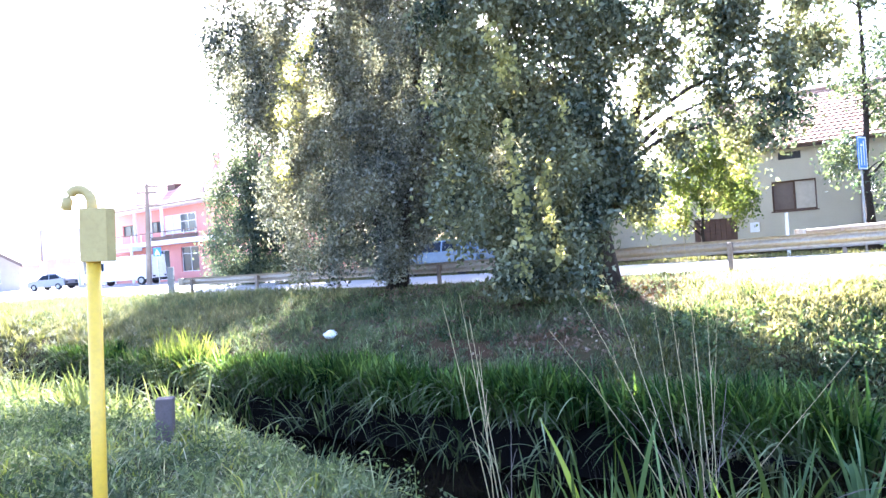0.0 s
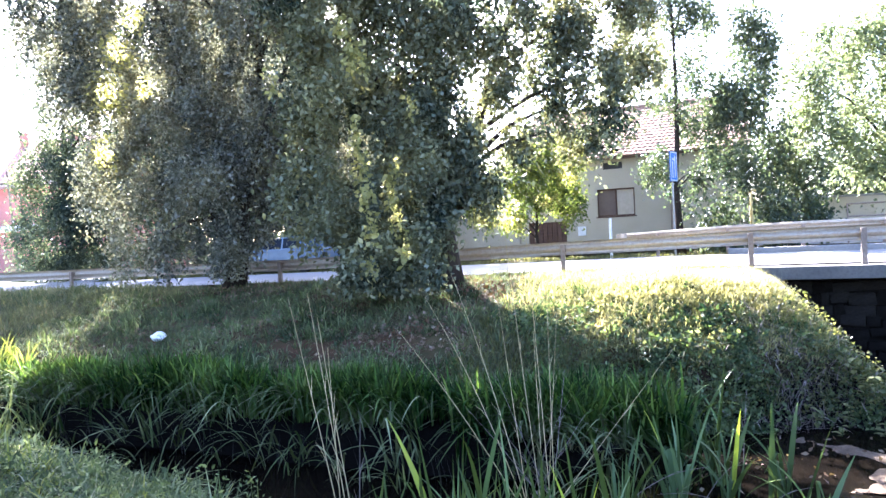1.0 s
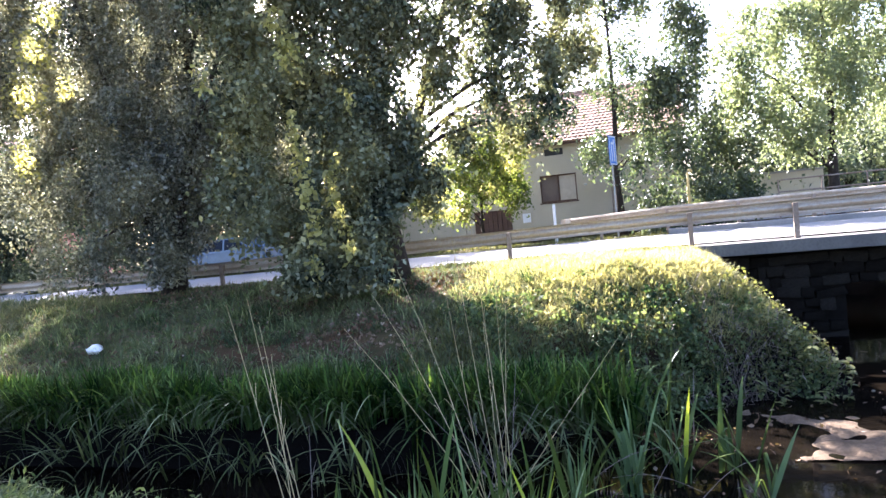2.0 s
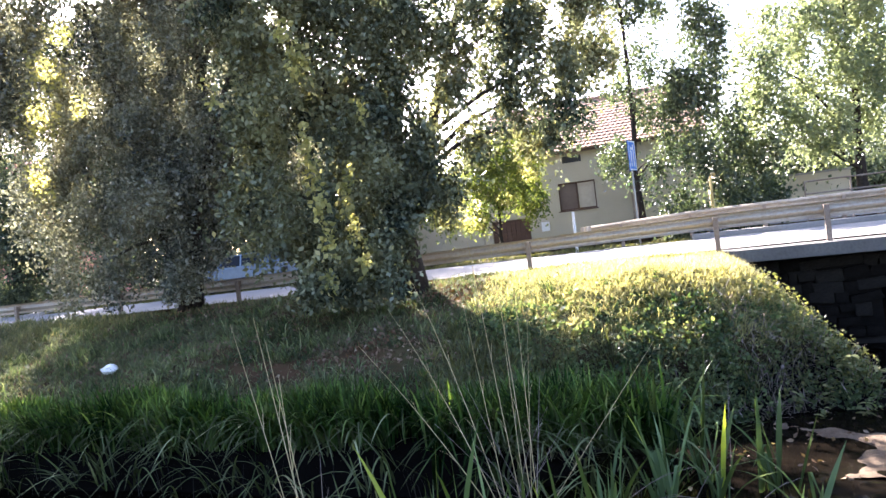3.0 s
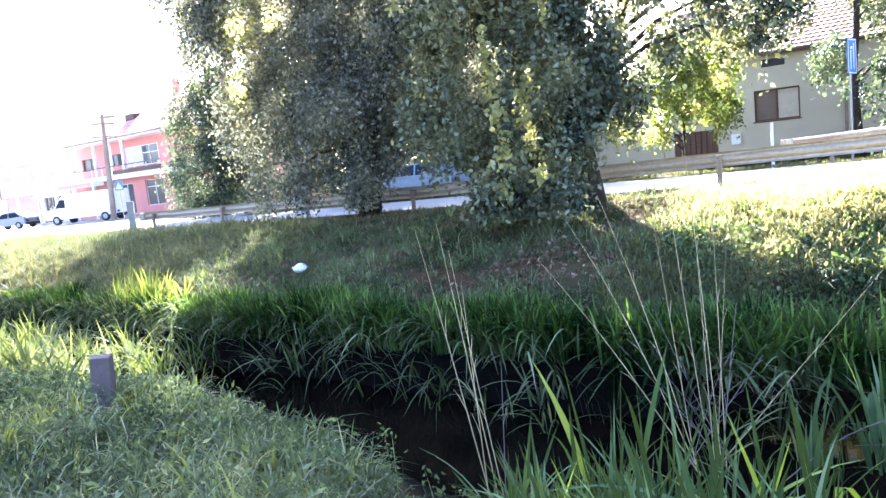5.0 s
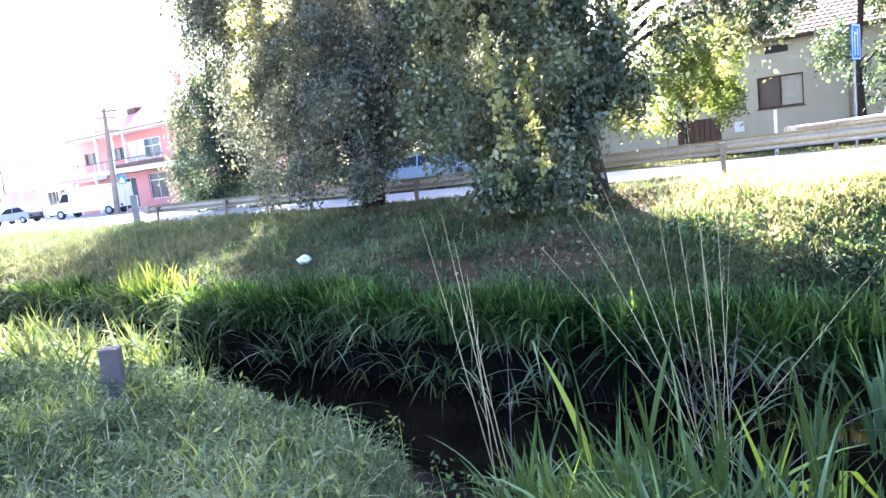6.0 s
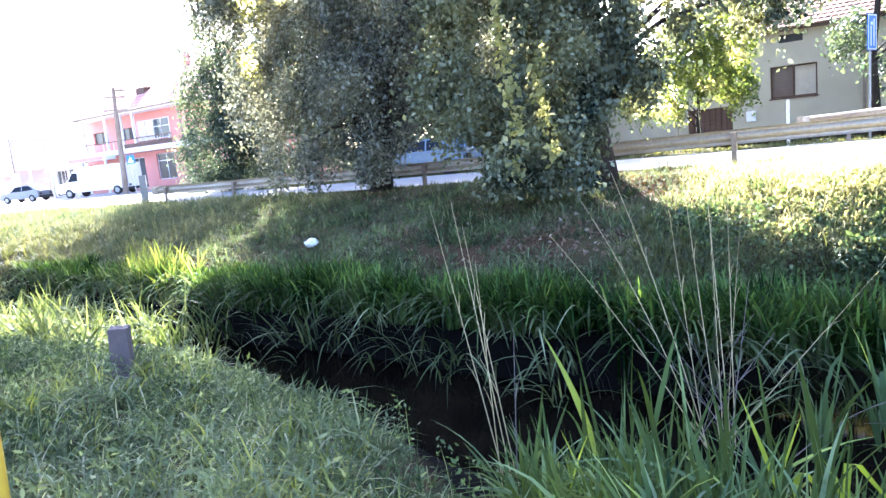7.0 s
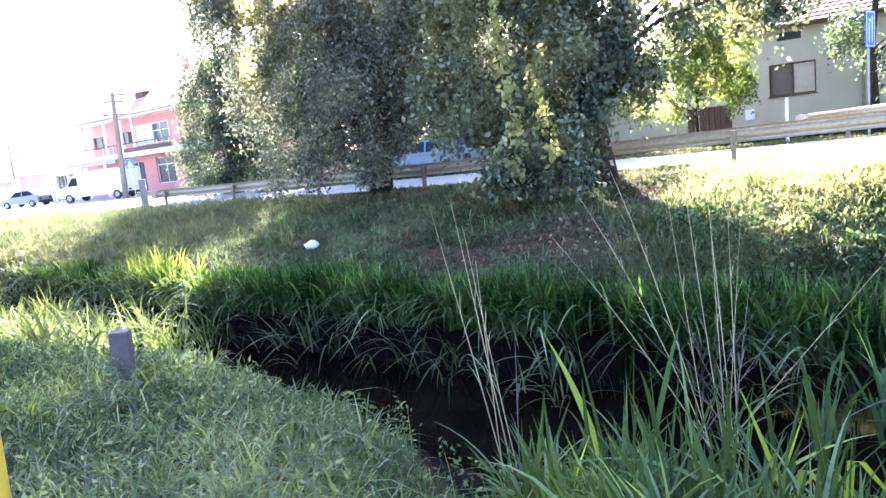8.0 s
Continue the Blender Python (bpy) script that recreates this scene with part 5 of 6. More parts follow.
put("reeds", blade_cloud("reeds", np.stack([s, d, np.clip(ground_z(s, d), -1.1, -0.6)], 1), g.uniform(0.5, 0.85, len(s)) * size, 0.03, M_FLECKGRASS, g, 0.2, 0.6, 5, head), "reeds coloured yellow-green for sunlight at the narrow end", "reeds")

# low reeds and grass on both edges where the ditch narrows
s, d, z = scatter(150, -16, -8.6, 4.0, 7.4, g, lambda s, d: (d > bank_edge(s) + 0.3) & (g.uniform(size=len(s)) < smooth01(-8.4, -10.5, s)))
s, d, head, size = tufted(s, d, 16, 0.12, g)
z = np.maximum(ground_z(s, d), -1.35)
put("reeds", blade_cloud("reeds", np.stack([s, d, z], 1), g.uniform(0.45, 0.95, len(s)) * size, 0.03, M_PALEREED, g, 0.35, 0.9, 5, head), "pale reeds closing the narrow end of the ditch", "reeds")

# meadow grass on the near bank: a short sward, and clumps of broader arching blades
s, d, z = scatter(5200, -16, 3.2, 0.6, 4.9, g, lambda s, d: d < bank_edge(s) + 0.95)
s, d, head, size = tufted(s, d, 16, 0.06, g)
z = ground_z(s, d) + bumps(s, d)
edge = 1.15 - 0.5 * smooth01(0.2, 0.9, d - bank_edge(s))
hgt = g.uniform(0.06, 0.2, len(s)) * size * (0.5 + 0.6 * patchy(s, d, 1.3, 1.0) + 0.6 * patchy(s, d, 8.0, 0.4)) * edge * (1 - 0.55 * np.exp(-((s + 6.1) ** 2 + (d - 3.4) ** 2) / 0.35))
put("meadow_grass", blade_cloud("meadow_grass", np.stack([s, d, z - 0.02], 1), hgt, 0.011, M_GRASS, g, 0.5, 1.2, 3, head), "soft green meadow grass on the near bank", "grass")
s, d, z = scatter(2600, -14, 3.0, 0.8, 4.7, g, lambda s, d: (d < bank_edge(s) + 0.7) & (g.uniform(size=len(s)) < 0.25 + 0.9 * patchy(s, d, 3.3, 1.2)))
s, d, head, size = tufted(s, d, 15, 0.055, g)
z = ground_z(s, d) + bumps(s, d)
hgt = g.uniform(0.12, 0.32, len(s)) * size * (0.5 + 0.8 * patchy(s, d, 3.3, 1.2)) * (1 - 0.6 * np.exp(-((s + 6.1) ** 2 + (d - 3.4) ** 2) / 0.35))
put("meadow_grass", blade_cloud("meadow_grass", np.stack([s, d, z - 0.02], 1), hgt, 0.0145, M_GRASS, g, 0.45, 1.3, 5, head), "clumps of broad arching grass blades on the near bank", "grass")
s, d, z = scatter(9000, -22, 9, -9, 1.2, g, lambda s, d: np.hypot(s - 0.3, d) > 0.7)
s, d, head, size = tufted(s, d, 9, 0.08, g)
z = ground_z(s, d) + bumps(s, d)
put("meadow_grass", blade_cloud("meadow_grass", np.stack([s, d, z - 0.02], 1), g.uniform(0.06, 0.2, len(s)) * size, 0.014, M_GRASS, g, 0.5, 1.1, 3, head), "short trodden meadow grass", "grass")
# tufts gathered where sun flecks fall, the light put into their colour
near_spot = lambda s, d, c, r: np.exp(-(((s - c[0]) ** 2 + (d - c[1]) ** 2) / r ** 2))
s, d, z = scatter(5500, -12, 2.5, 1.2, 4.4, g, lambda s, d: (d < bank_edge(s) + 0.4) & (g.uniform(size=len(s)) < 0.8 * near_spot(s, d, (-3.25, 2.75), 0.35) + 0.5 * near_spot(s, d, (-6.1, 2.55), 0.4) + 0.3 * near_spot(s, d, (-5.5, 4.1), 0.8) + 0.03 + 0.15 * smooth01(-7.5, -10, s) * patchy(s, d, 1.0, 0.2)))
s, d, head, size = tufted(s, d, 9, 0.05, g)
z = ground_z(s, d) + bumps(s, d)
put("sun_fleck_grass", blade_cloud("sun_fleck_grass", np.stack([s, d, z - 0.02], 1), g.uniform(0.14, 0.34, len(s)) * size, 0.012, M_FLECKGRASS, g, 0.5, 1.1, 5, head), "yellow-green grass tufts painting sun flecks on the meadow", "grass")
s, d, z = scatter(2800, -12, 2.5, 0.9, 4.4, g, lambda s, d: d < bank_edge(s) + 0.4)
put("seed_heads", blade_cloud("seed_heads", np.stack([s, d, z], 1), g.uniform(0.16, 0.32, len(s)), 0.010, M_SEED, g, 0.5, 1.4, 8), "pale drooping grass seed heads over the meadow", "grass")
s, d, z = scatter(44000, -12, 2.5, 0.8, 4.6, g, lambda s, d: (d < bank_edge(s) + 0.45) & (g.uniform(size=len(s)) < 0.4 + 0.6 * patchy(s, d, 2.1, 1.9)))
put("meadow_herbs", leaf_cloud("meadow_herbs", np.stack([s, d, z + g.uniform(0.02, 0.12, len(s)) + 0.24 * g.uniform(0.3, 1, len(s)) * patchy(s, d, 8.0, 0.4)], 1), 0.058, M_GRASS, g, -0.1, 0.34), "small-leaved herbs among the meadow grass", "herbs")

# rank grass where the ditch ends
s, d, z = scatter(4200, -34, -15, 1.5, 10.5, g, lambda s, d: g.uniform(size=len(s)) < smooth01(-15, -19, s) + 0.3 * (d < 4))
s, d, head, size = tufted(s, d, 16, 0.09, g)
z = ground_z(s, d) + bumps(s, d)
put("rank_grass", blade_cloud("rank_grass", np.stack([s, d, z - 0.03], 1), g.uniform(0.15, 0.45, len(s)) * size, 0.02, M_DRYGRASS, g, 0.45, 0.9, 3, head), "tall sunlit grass at the end of the ditch", "grass")

# drier, shorter grass on the far bank
bare = lambda s, d: np.maximum(smooth01(1.35, 0.4, np.hypot((s + 5.2) / 1.3, (d - 10.7) * 1.2)), smooth01(1.3, 0.4, np.hypot((s + 4.6) / 1.2, d - 13.2)))
s, d, z = scatter(12500, -36, 2.2, 9.0, 15.6, g, lambda s, d: (g.uniform(size=len(s)) > 0.8 * smooth01(-3.6, -1.5, s)) & (g.uniform(size=len(s)) < np.clip(0.45 + 1.1 * patchy(s, d, 0.8, 0.4) - 0.8 * bare(s, d) + 0.6 * smooth01(-14, -17, s), 0.03, 1)))
s, d, head, size = tufted(s, d, 18, 0.07, g)
z = ground_z(s, d) + bumps(s, d)
hgt = g.uniform(0.06, 0.24, len(s)) * size * (1 + 0.8 * smooth01(-14, -18, s))
put("bank_grass", blade_cloud("bank_grass", np.stack([s, d, z - 0.02], 1), hgt, 0.015, M_BANKGRASS, g, 0.5, 0.9, 3, head), "short patchy dull green grass on the far bank", "grass")

# darker green tufts scattered over the shaded bank
s, d, z = scatter(1500, -15, -2.6, 9.2, 13.6, g, lambda s, d: g.uniform(size=len(s)) < np.clip(1.5 * patchy(s, d, 2.3, 0.8) - 0.35 - 0.7 * bare(s, d), 0.02, 1))
s, d, head, size = tufted(s, d, 16, 0.09, g)
z = ground_z(s, d) + bumps(s, d)
put("bank_grass", blade_cloud("bank_grass", np.stack([s, d, z - 0.02], 1), g.uniform(0.14, 0.36, len(s)) * size, 0.018, M_GRASS, g, 0.45, 1.0, 4, head), "long green tufts of grass on the shaded bank", "grass")

# straw-coloured grass on the crest, its colour brightened for the sun there
s, d, z = scatter(12000, -5.0, 1.8, 11.4, 15.6, g, lambda s, d: (g.uniform(size=len(s)) < smooth01(-4.4, -3.0, s) * (0.3 + 0.7 * smooth01(12.3, 12.9, d))) & (ground_z(s, d) > -0.7 + 0.3 * patchy(s, d, 2.6, 1.9)))
s, d, head, size = tufted(s, d, 18, 0.06, g)
z = ground_z(s, d) + bumps(s, d)
put("crest_grass", blade_cloud("crest_grass", np.stack([s, d, z - 0.02], 1), g.uniform(0.06, 0.22, len(s)) * size, 0.013, M_HAY, g, 0.5, 0.9, 3, head), "straw-yellow grass on the crest, coloured bright for sunlight", "grass")

# longer tufts among the weeds of the steep bank
s, d, z = scatter(2600, -4.2, 2.0, 9.4, 13.4, g, lambda s, d: (ground_z(s, d) > -1.3) & (g.uniform(size=len(s)) < 0.2 + 0.8 * patchy(s, d, 1.7, 2.6)))
s, d, head, size = tufted(s, d, 14, 0.06, g)
z = ground_z(s, d) + bumps(s, d)
put("bank_grass", blade_cloud("bank_grass", np.stack([s, d, z - 0.02], 1), g.uniform(0.12, 0.4, len(s)) * size * (1 - 0.5 * smooth01(11.4, 11.8, d)), 0.014, M_DRYGRASS, g, 0.45, 1.0, 4, head), "long tufts of grass among weeds on the steep bank", "grass")

# verge beyond the street
s, d, z = scatter(26000, -34, 14, 21.6, 26.3, g)
put("verge_grass", blade_cloud("verge_grass", np.stack([s, d, z - 0.04], 1), g.uniform(0.08, 0.2, len(s)), 0.02, M_DRYGRASS, g, 0.5, 0.8, 2), "sunlit grass verge before the houses", "grass")

# leafy weeds towards the bridge: low plants in clumps on the steep bank
s, d, z = scatter(2300, -4.4, 3.2, 9.6, 13.0, g, lambda s, d: (ground_z(s, d) > -1.6) & (g.uniform(size=len(s)) < smooth01(-4.4, -2.2, s) * np.clip(1.7 * patchy(s, d, 2.0, 0.9) - 0.05, 0, 1) * (1 - 0.75 * np.exp(-(((s - 0.9) / 0.7) ** 2 + ((d - 11.6) / 0.8) ** 2))) * (1 - 0.4 * smooth01(11.4, 11.8, d)) * (1 - 0.85 * smooth01(12.2, 12.8, d))))
high = g.uniform(0.08, 0.34, len(s)) * (0.5 + patchy(s, d, 2.5, 0.3)) * (1 - 0.5 * smooth01(11.4, 11.8, d))
n = 30
s, d, high = np.repeat(s, n), np.repeat(d, n), np.repeat(high, n)
k = g.uniform(0.1, 1.0, len(s))
s, d = s + g.normal(0, 0.075, len(s)), d + g.normal(0, 0.075, len(s))
put("weeds", leaf_cloud("weeds", np.stack([s, d, ground_z(s, d) + bumps(s, d) + high * k], 1), 0.085, M_WEED, g, -0.1, 0.6), "broad-leaved weeds covering the bank by the bridge", "weeds")
s, d, z = scatter(4200, 0.5, 2.6, 9.8, 14.2, g, lambda s, d: (ground_z(s, d) > -1.6) & (ground_z(s, d) < 0.1) & (patchy(s, d, 3.2, 1.4) > 0.4) & (g.uniform(size=len(s)) < smooth01(0.4, 1.3, s)))
put("bank_herbs", leaf_cloud("bank_herbs", np.stack([s, d, z + g.uniform(0.05, 0.42, len(s))], 1), 0.055, M_LIMELEAF, g, -0.1, 0.75), "sunlit broad-leaved herbs on the steep bank", "herbs")

# broad-leaved plants on the sunny shoulder above the water
def broad_leaf():
    bm = bmesh.new()
    rows = []
    for k in range(6):
        q = k / 5
        w = 0.36 * math.sin(math.pi * min(1, 0.1 + 0.9 * q ** 0.8)) + 0.01
        z = 0.25 * q - 0.45 * q * q
        rows.append([bm.verts.new((q, -w, z + 0.1)), bm.verts.new((q, 0, z)), bm.verts.new((q, w, z + 0.1))])
    for a, b in zip(rows, rows[1:]):
        for i in (0, 1):
            bm.faces.new((a[i], b[i], b[i + 1], a[i + 1]))
    me = bpy.data.meshes.new("leaf")
    bm.to_mesh(me)
    bm.free()
    me.materials.append(M_BROADLEAF)
    me.shade_smooth()
    return me


BROAD = broad_leaf()
_r = random.Random(31)
for s, d, h in ((1.05, 11.5, 0.35), (1.3, 11.2, 0.4), (1.5, 11.6, 0.45), (1.75, 11.9, 0.4), (1.85, 11.3, 0.45), (1.2, 12.2, 0.3), (1.55, 12.5, 0.35), (1.95, 12.4, 0.4), (1.75, 11.95, 0.5), (1.95, 11.8, 0.6), (2.1, 11.65, 0.7), (2.2, 11.45, 0.65), (2.0, 12.0, 0.5), (1.6, 12.05, 0.5), (2.25, 11.8, 0.55), (1.85, 11.65, 0.8), (1.5, 11.95, 0.55)):
    plant = thing("broadleaf_weed", Matrix.Translation(street(s, d, float(ground_z(s, d)) - 0.03)), "sunlit weed with broad pale green leaves above the water", "weed", "broad weeds")
    _bm = bmesh.new()
    top = Vector((_r.uniform(-0.1, 0.1), _r.uniform(-0.15, 0.0), h))
    tube(_bm, [(0, 0, 0), top * 0.5 + Vector((0.02, 0, 0)), top], [0.008, 0.006, 0.003], 5)
    part("stem", _bm, M_WEED, plant)
    for k in range(13):
        ob = link("leaf", BROAD, plant)
        q, size = _r.uniform(0.3, 1.0), _r.uniform(0.07, 0.13)
        ob.matrix_basis = Matrix.Translation(top * q) @ pose(0, 0, 0, 0, _r.uniform(-40, 25), _r.uniform(0, 360)) @ Matrix.Diagonal((size, size, size, 1))

# leafy plants at the foot of the near bank
s, d, z = scatter(34, -3.4, -2.2, 3.2, 4.6, g, lambda s, d: (d > bank_edge(s) + 0.3) & (d < bank_edge(s) + 0.9))
put("bank_weeds", blade_cloud("bank_weeds", np.stack([s, d, ground_z(s, d) - 0.02], 1), np.full(len(s), 0.55), 0.006, M_WEED, g, 0.05, 0.1, 3), "thin weed stems at the edge of the ditch", "weeds")
s, d = np.repeat(s, 26) + g.normal(0, 0.035, 26 * len(s)), np.repeat(d, 26) + g.normal(0, 0.035, 26 * len(d))
z = ground_z(s, d) + np.tile(np.linspace(0.05, 0.5, 26), len(s) // 26)
put("bank_weeds", leaf_cloud("bank_weeds", np.stack([s, d, z], 1), 0.038, M_WEED, g, -0.1, 0.45), "small leafy weeds at the edge of the ditch", "weeds")

# fallen leaves
s, d, z = scatter(22000, -14, -2.6, 9.2, 15.0, g, lambda s, d: g.uniform(size=len(s)) < 0.05 + 0.3 * patchy(s, d, 1.0, 2.2) ** 2 + 0.5 * bare(s, d))
put("fallen_leaves", leaf_cloud("fallen_leaves", np.stack([s, d, z + g.uniform(0.03, 0.09, len(s))], 1), 0.07, M_LITTER, g, 0, 0.7), "scattered dry brown fallen leaves under the trees", "leaves")

# dead stems lying on the bare foot of the bank by the bridge
s, d, z = scatter(900, -0.6, 2.2, 10.6, 12.6, g, lambda s, d: (ground_z(s, d) > -1.6) & (g.uniform(size=len(s)) < 0.1 + np.exp(-(((s - 0.9) / 0.7) ** 2 + ((d - 11.6) / 0.8) ** 2))))
s, d, head, size = tufted(s, d, 5, 0.12, g)
z = ground_z(s, d) + bumps(s, d)
put("dead_stems", blade_cloud("dead_stems", np.stack([s, d, z], 1), g.uniform(0.12, 0.4, len(s)), 0.012, M_DEADSTEM, g, 1.2, 0.5, 3, head), "pale dead stems lying on the foot of the bank", "debris")

# silt that stands out of the shallow water by the bridge
_sa, _da = np.meshgrid(np.linspace(0.6, 5.6, 90), np.linspace(8.9, 15.5, 110), indexing="ij")
_za = -1.637 + 0.05 * smooth01(1.0, 1.7, _sa) * smooth01(10.95, 10.4, _da) + 0.03 * np.sin(2.3 * _sa + 1.2 * np.sin(1.7 * _da)) * np.sin(1.9 * _da + 0.8 * np.sin(2.9 * _sa)) + 0.03 * np.sin(7 * _sa + 2 * _da) * np.sin(6 * _da - 1.5 * _sa) + 0.014 * np.sin(15 * _sa + 4 * np.sin(3 * _da)) * np.sin(13 * _da + 3 * np.sin(4 * _sa))
_fa = [(i * 110 + j, (i + 1) * 110 + j, (i + 1) * 110 + j + 1, i * 110 + j + 1) for i in range(89) for j in range(109)]
silt = link("silt_bar", mesh("silt_bar", np.stack([_sa.ravel(), _da.ravel(), _za.ravel()], 1), _fa, M_SILT, True))
silt.matrix_basis = ROAD
tagged(silt, "wet brown silt standing out of shallow water", "silt", kind="structure")

# bits that drift on the water
s, d, z = scatter(900, -0.8, 4.5, 6.2, 12.5, g, lambda s, d: (ground_z(s, d) < -1.6) & (patchy(s, d, 2.4, 0.6) > 0.5))
v = leaf_cloud("floating_debris", np.stack([s, d, np.full(len(s), -1.585)], 1), 0.09, M_LITTER, g, 0, 0.5)
put("floating_debris", v, "dead leaves and reed scraps drifting on the water", "debris")


# sedge between the cattails
s, d, z = scatter(420, -2.75, -0.3, 3.7, 5.6, g, lambda s, d: (d > bank_edge(s) + 0.75 + 0.5 * (s > -1.0)) & (d > 4.3 - 0.6 * (s + 2.75)))
s, d, head, size = tufted(s, d, 10, 0.10, g)
z = np.maximum(ground_z(s, d), -1.7)
put("sedge", blade_cloud("sedge", np.stack([s, d, z], 1), g.uniform(0.4, 0.95, len(s)) * (0.6 + 0.4 * size), 0.037, M_SEDGE, g, 0.22, 0.9, 7, head), "dense sedge growing between the cattails", "sedge")


# dry stalks that stand in the ditch
def stalk(foot, tip, sag, thick=0.0048):
    t = thing("dry_reed_stalk", Matrix.Translation(foot), "pale dry reed stalk leaning over the ditch", "stalk", "dry stalks")
    e = Vector(tip) - Vector(foot)
    pts = [e * k + Vector((0, 0, sag * math.sin(math.pi * k))) for k in np.linspace(0, 1, 8)]
    bm = bmesh.new()
    tube(bm, pts, list(np.linspace(thick, thick * 0.35, 8)), 6)
    mat = M_STRAW if tip[2] > 0.2 else M_DEADSTEM
    part("stem", bm, mat, t)
    for k in (0.35, 0.6):
        bm = bmesh.new()
        p = e * k + Vector((0, 0, sag * math.sin(math.pi * k)))
        q = p + e.normalized() * 0.22 + Vector((0.05 * (-1) ** int(10 * k), 0, -0.04))
        tube(bm, [p, (p + q) / 2 + Vector((0, 0, 0.02)), q], [thick * 0.5, thick * 0.4, thick * 0.1], 5)
        part("sheath", bm, mat, t)
    return t


A, B = (0.31, 5.45, -0.95), (2.33, 6.75, -1.5)
for foot, tip, sag in ((A, (-0.05, 5.88, 1.15), 0.04), ((0.36, 5.5, -0.95), (0.12, 6.19, 1.15), 0.03), ((0.28, 5.5, -0.95), (0.25, 5.82, 0.71), -0.02), ((0.38, 5.4, -0.95), (0.47, 5.63, 0.15), 0), ((0.40, 5.5, -0.95), (0.19, 6.1, 0.95), -0.04),
                       (B, (1.84, 7.8, 1.14), 0.16), (B, (1.76, 9.0, 0.78), 0.18), (B, (1.18, 7.91, 0.53), 0.10), ((2.5, 6.9, -1.5), (2.45, 7.55, 1.51), -0.06), ((2.6, 6.9, -1.5), (2.93, 8.18, 1.69), 0.05), ((2.35, 6.9, -1.5), (2.25, 7.34, 0.84), 0.03),
                       ((2.6, 6.8, -1.5), (2.89, 7.46, 0.94), 0.06), ((2.55, 6.8, -1.5), (2.88, 7.02, 0.05), 0.03), ((2.45, 6.7, -1.5), (2.60, 7.19, 0.49), -0.05),
                       ((2.6, 6.6, -1.5), (1.6, 6.6, -0.1), 0.05), ((2.7, 6.8, -1.5), (1.9, 6.4, -0.3), 0.03), ((2.1, 6.7, -1.5), (2.9, 6.6, -0.35), 0.02), ((2.5, 6.5, -1.5), (2.0, 6.3, -0.6), 0.05),
                       ((3.0, 6.5, -1.5), (4.2, 6.4, -1.0), 0.15), ((4.2, 6.6, -1.55), (5.0, 6.9, -1.2), 0.1), ((4.6, 6.3, -1.55), (3.7, 6.6, -1.3), 0.1), ((4.4, 6.1, -1.55), (5.6, 6.5, -1.45), 0.1), ((5.0, 6.9, -1.3), (5.55, 7.5, -0.55), 0.08)):
    stalk(foot, tip, sag)
_r = random.Random(8)
for _ in range(4):
    foot = (B[0] + _r.gauss(0.05, 0.22), B[1] + _r.gauss(0, 0.18), -1.5)
    stalk(foot, (foot[0] + _r.gauss(-0.1, 0.55), foot[1] + _r.uniform(-0.2, 0.9), _r.uniform(-0.7, 0.9)), _r.uniform(-0.08, 0.16), _r.uniform(0.003, 0.0045))


# cattails: clumps of long flat leaves
def cattail_leaf(seed, mat):
    r = random.Random(seed)
    width = 0.028
    bend = r.uniform(0.03, 0.35) if seed % 3 else r.uniform(0.5, 0.95)
    fold = seed % 5 == 4
    twist = r.uniform(-1.4, 1.4)
    bm = bmesh.new()
    rows = []
    for k in range(11):
        t = k / 10
        x = bend * t ** 2.0 + (0.30 * max(0, t - 0.62) if fold else 0)
        z = t - 0.55 * bend * bend * t ** 3.2 - (1.7 * max(0, t - 0.64) if fold else 0)
        w = width * (0.55 + 1.0 * min(1, 2.5 * t)) * (1 if t < 0.55 else max(0.03, 1 - ((t - 0.55) / 0.45) ** 1.6)) * 0.5
        a = twist * t
        c, e = math.cos(a) * w, math.sin(a) * w
        rows.append([bm.verts.new((x - e, -c, z)), bm.verts.new((x + w * 0.3, 0, z)), bm.verts.new((x + e, c, z))])
    for a, b in zip(rows, rows[1:]):
        for i in (0, 1):
            bm.faces.new((a[i], a[i + 1], b[i + 1], b[i]))
    me = bpy.data.meshes.new("leaf")
    bm.to_mesh(me)
    bm.free()
    me.materials.append(mat)
    me.shade_smooth()
    return me


LEAVES = [cattail_leaf(k, M_CATTAIL) for k in range(15)]
FLECKED = [cattail_leaf(k, M_FLECKLEAF) for k in (1, 2, 4)]


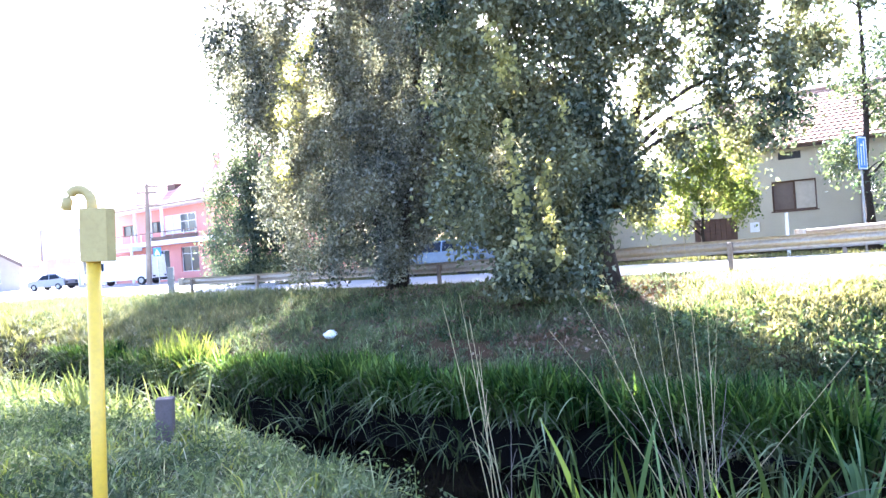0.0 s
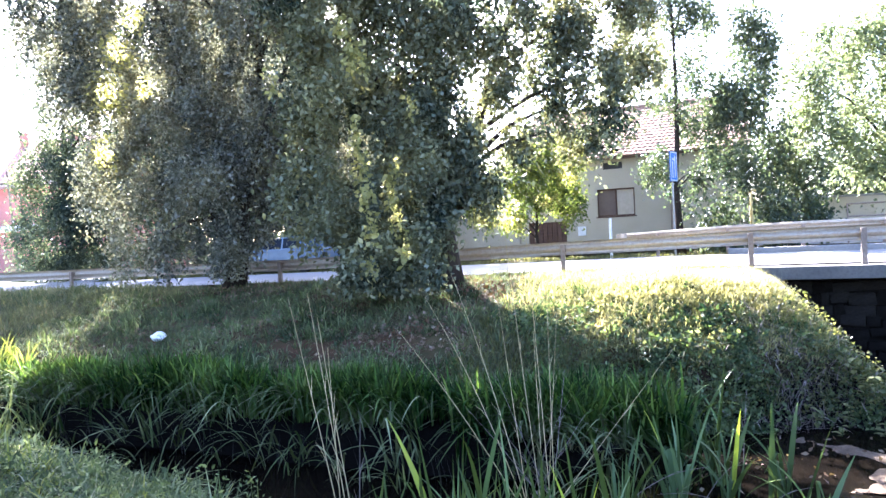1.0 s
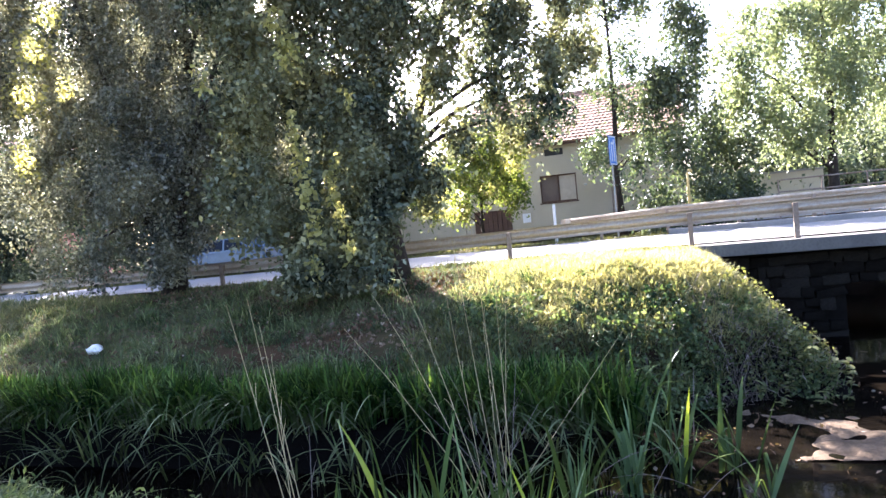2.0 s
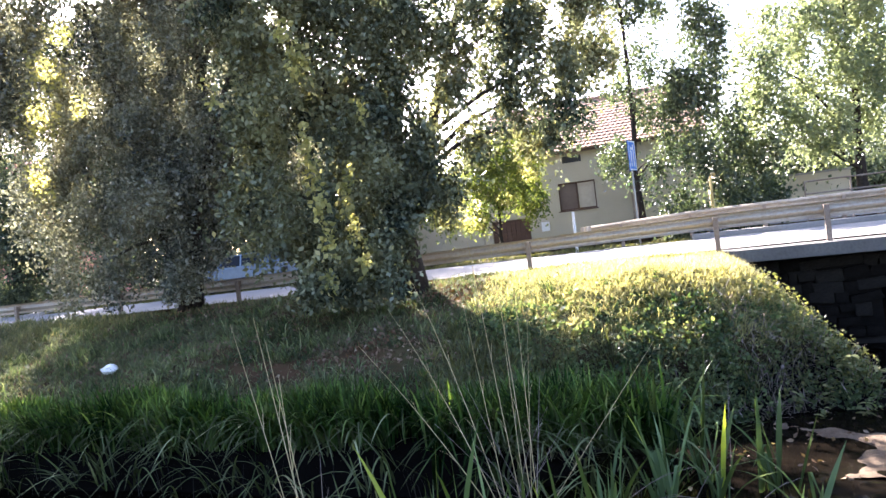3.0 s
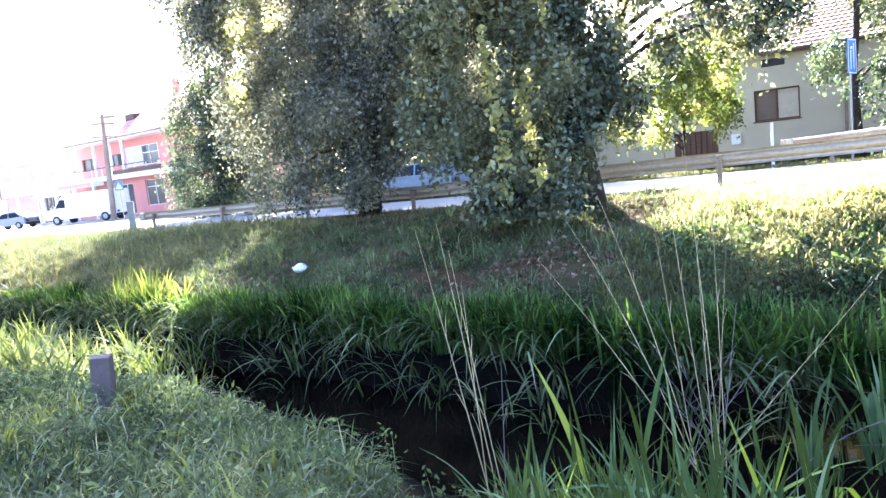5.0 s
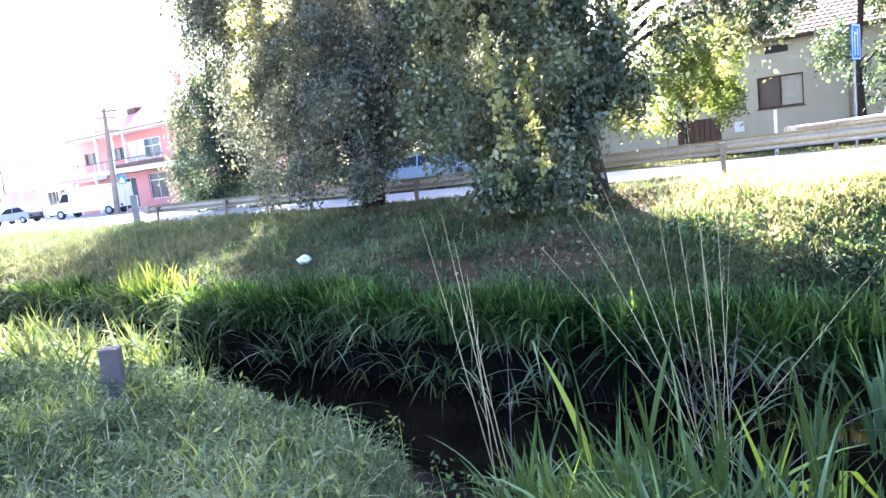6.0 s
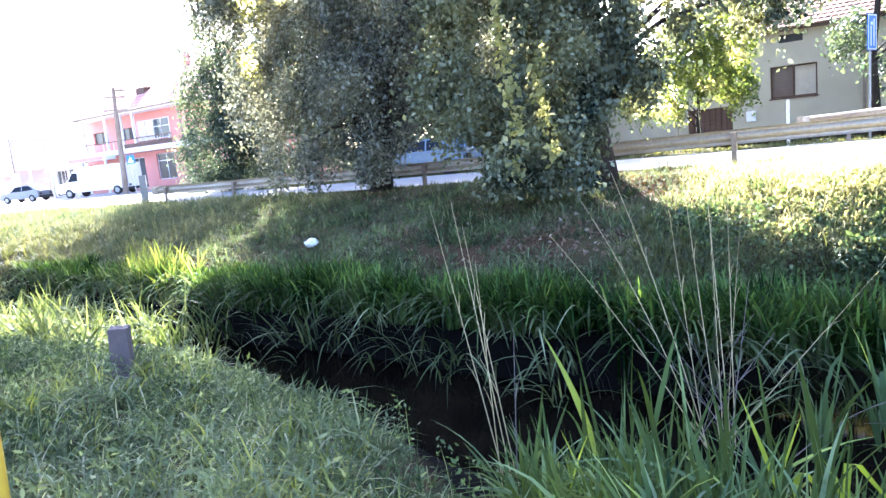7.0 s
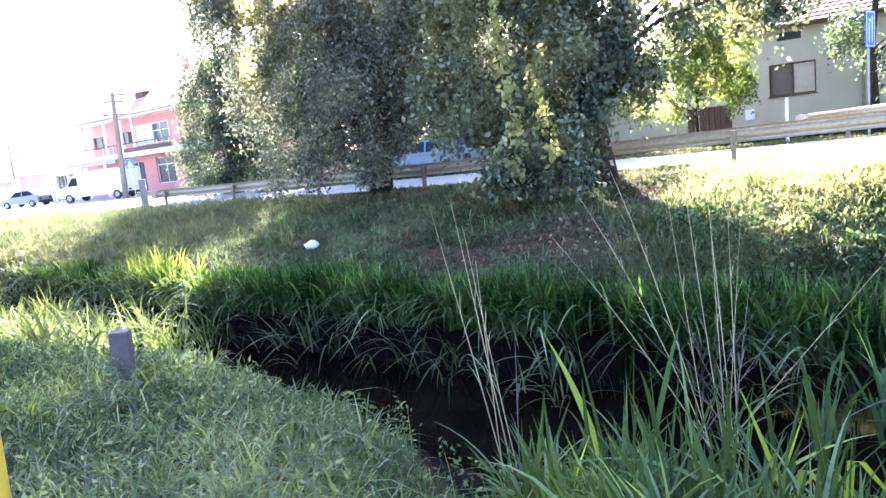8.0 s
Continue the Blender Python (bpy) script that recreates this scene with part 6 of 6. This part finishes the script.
def cattail(s, d, n, h, seed, spread=0.12, width=1.0):
    r = random.Random(seed)
    z = max(float(ground_z(s, d)), -1.72) - 0.03
    t = thing("cattail_clump", Matrix.Translation(street(s, d, z)), "clump of upright green cattail leaves at the water", "cattail", "cattails")
    for _ in range(n):
        ob = link("leaf", r.choice(FLECKED if r.random() < 0.035 else LEAVES), t)
        k = h * r.uniform(0.5, 1.1)
        ob.matrix_basis = pose(r.gauss(0, spread), r.gauss(0, spread), 0, r.gauss(0, 8), r.gauss(0, 8), r.uniform(0, 360)) @ Matrix.Diagonal((k, width * r.uniform(0.55, 1.4), k, 1))
    return t


FRONT = [(-2.75, 4.5, 16, 0.95), (-2.45, 4.35, 24, 1.0), (-2.35, 4.75, 24, 1.1), (-2.1, 4.3, 26, 1.05), (-2.0, 4.7, 28, 1.15), (-1.75, 4.35, 26, 1.15), (-1.65, 4.8, 28, 1.25), (-1.45, 4.45, 26, 1.2), (-1.3, 4.9, 26, 1.3), (-1.15, 4.5, 20, 1.25), (-0.95, 4.9, 14, 1.3),
         (-2.6, 5.2, 20, 1.0), (-2.2, 5.3, 20, 1.1), (-1.8, 5.4, 20, 1.15), (-1.4, 5.5, 16, 1.2), (-0.8, 4.5, 8, 1.2), (-0.55, 5.0, 8, 1.2), (-1.0, 5.6, 12, 1.2), (-0.2, 4.6, 8, 1.1), (0.4, 4.4, 8, 1.0), (-2.95, 4.75, 14, 0.85), (-2.9, 5.3, 12, 0.9)]
TALL = [(-2.05, 5.05, 8, 2.0), (-2.3, 5.0, 6, 2.1), (-1.2, 5.5, 5, 2.0), (-1.55, 5.3, 7, 1.8), (-1.75, 5.1, 6, 1.7), (-0.9, 5.4, 4, 1.5), (-2.45, 5.35, 9, 1.6), (-2.2, 5.5, 10, 1.55), (-1.9, 5.45, 9, 1.6), (-2.55, 5.6, 9, 1.3), (-1.6, 5.7, 8, 1.5)]
REAR = [(-0.33, 8.75, 12, 1.5), (-0.2, 8.1, 8, 1.2), (0.39, 8.5, 11, 1.2), (0.55, 7.7, 8, 0.9), (-0.7, 7.7, 14, 1.3), (-1.2, 7.3, 14, 1.1), (-0.75, 8.5, 10, 1.5)]
for k, (s, d, n, h) in enumerate(FRONT):
    cattail(s, d, int(n * 1.3), h * 1.12, 100 + k, 0.16, 0.62)
for k, (s, d, n, h) in enumerate(TALL):
    cattail(s, d, n, h * 1.05, 200 + k, 0.12, 0.85)
for k, (s, d, n, h) in enumerate(REAR):
    cattail(s, d, int(n * 1.3), h * 1.1, 300 + k, 0.07, 1.05)
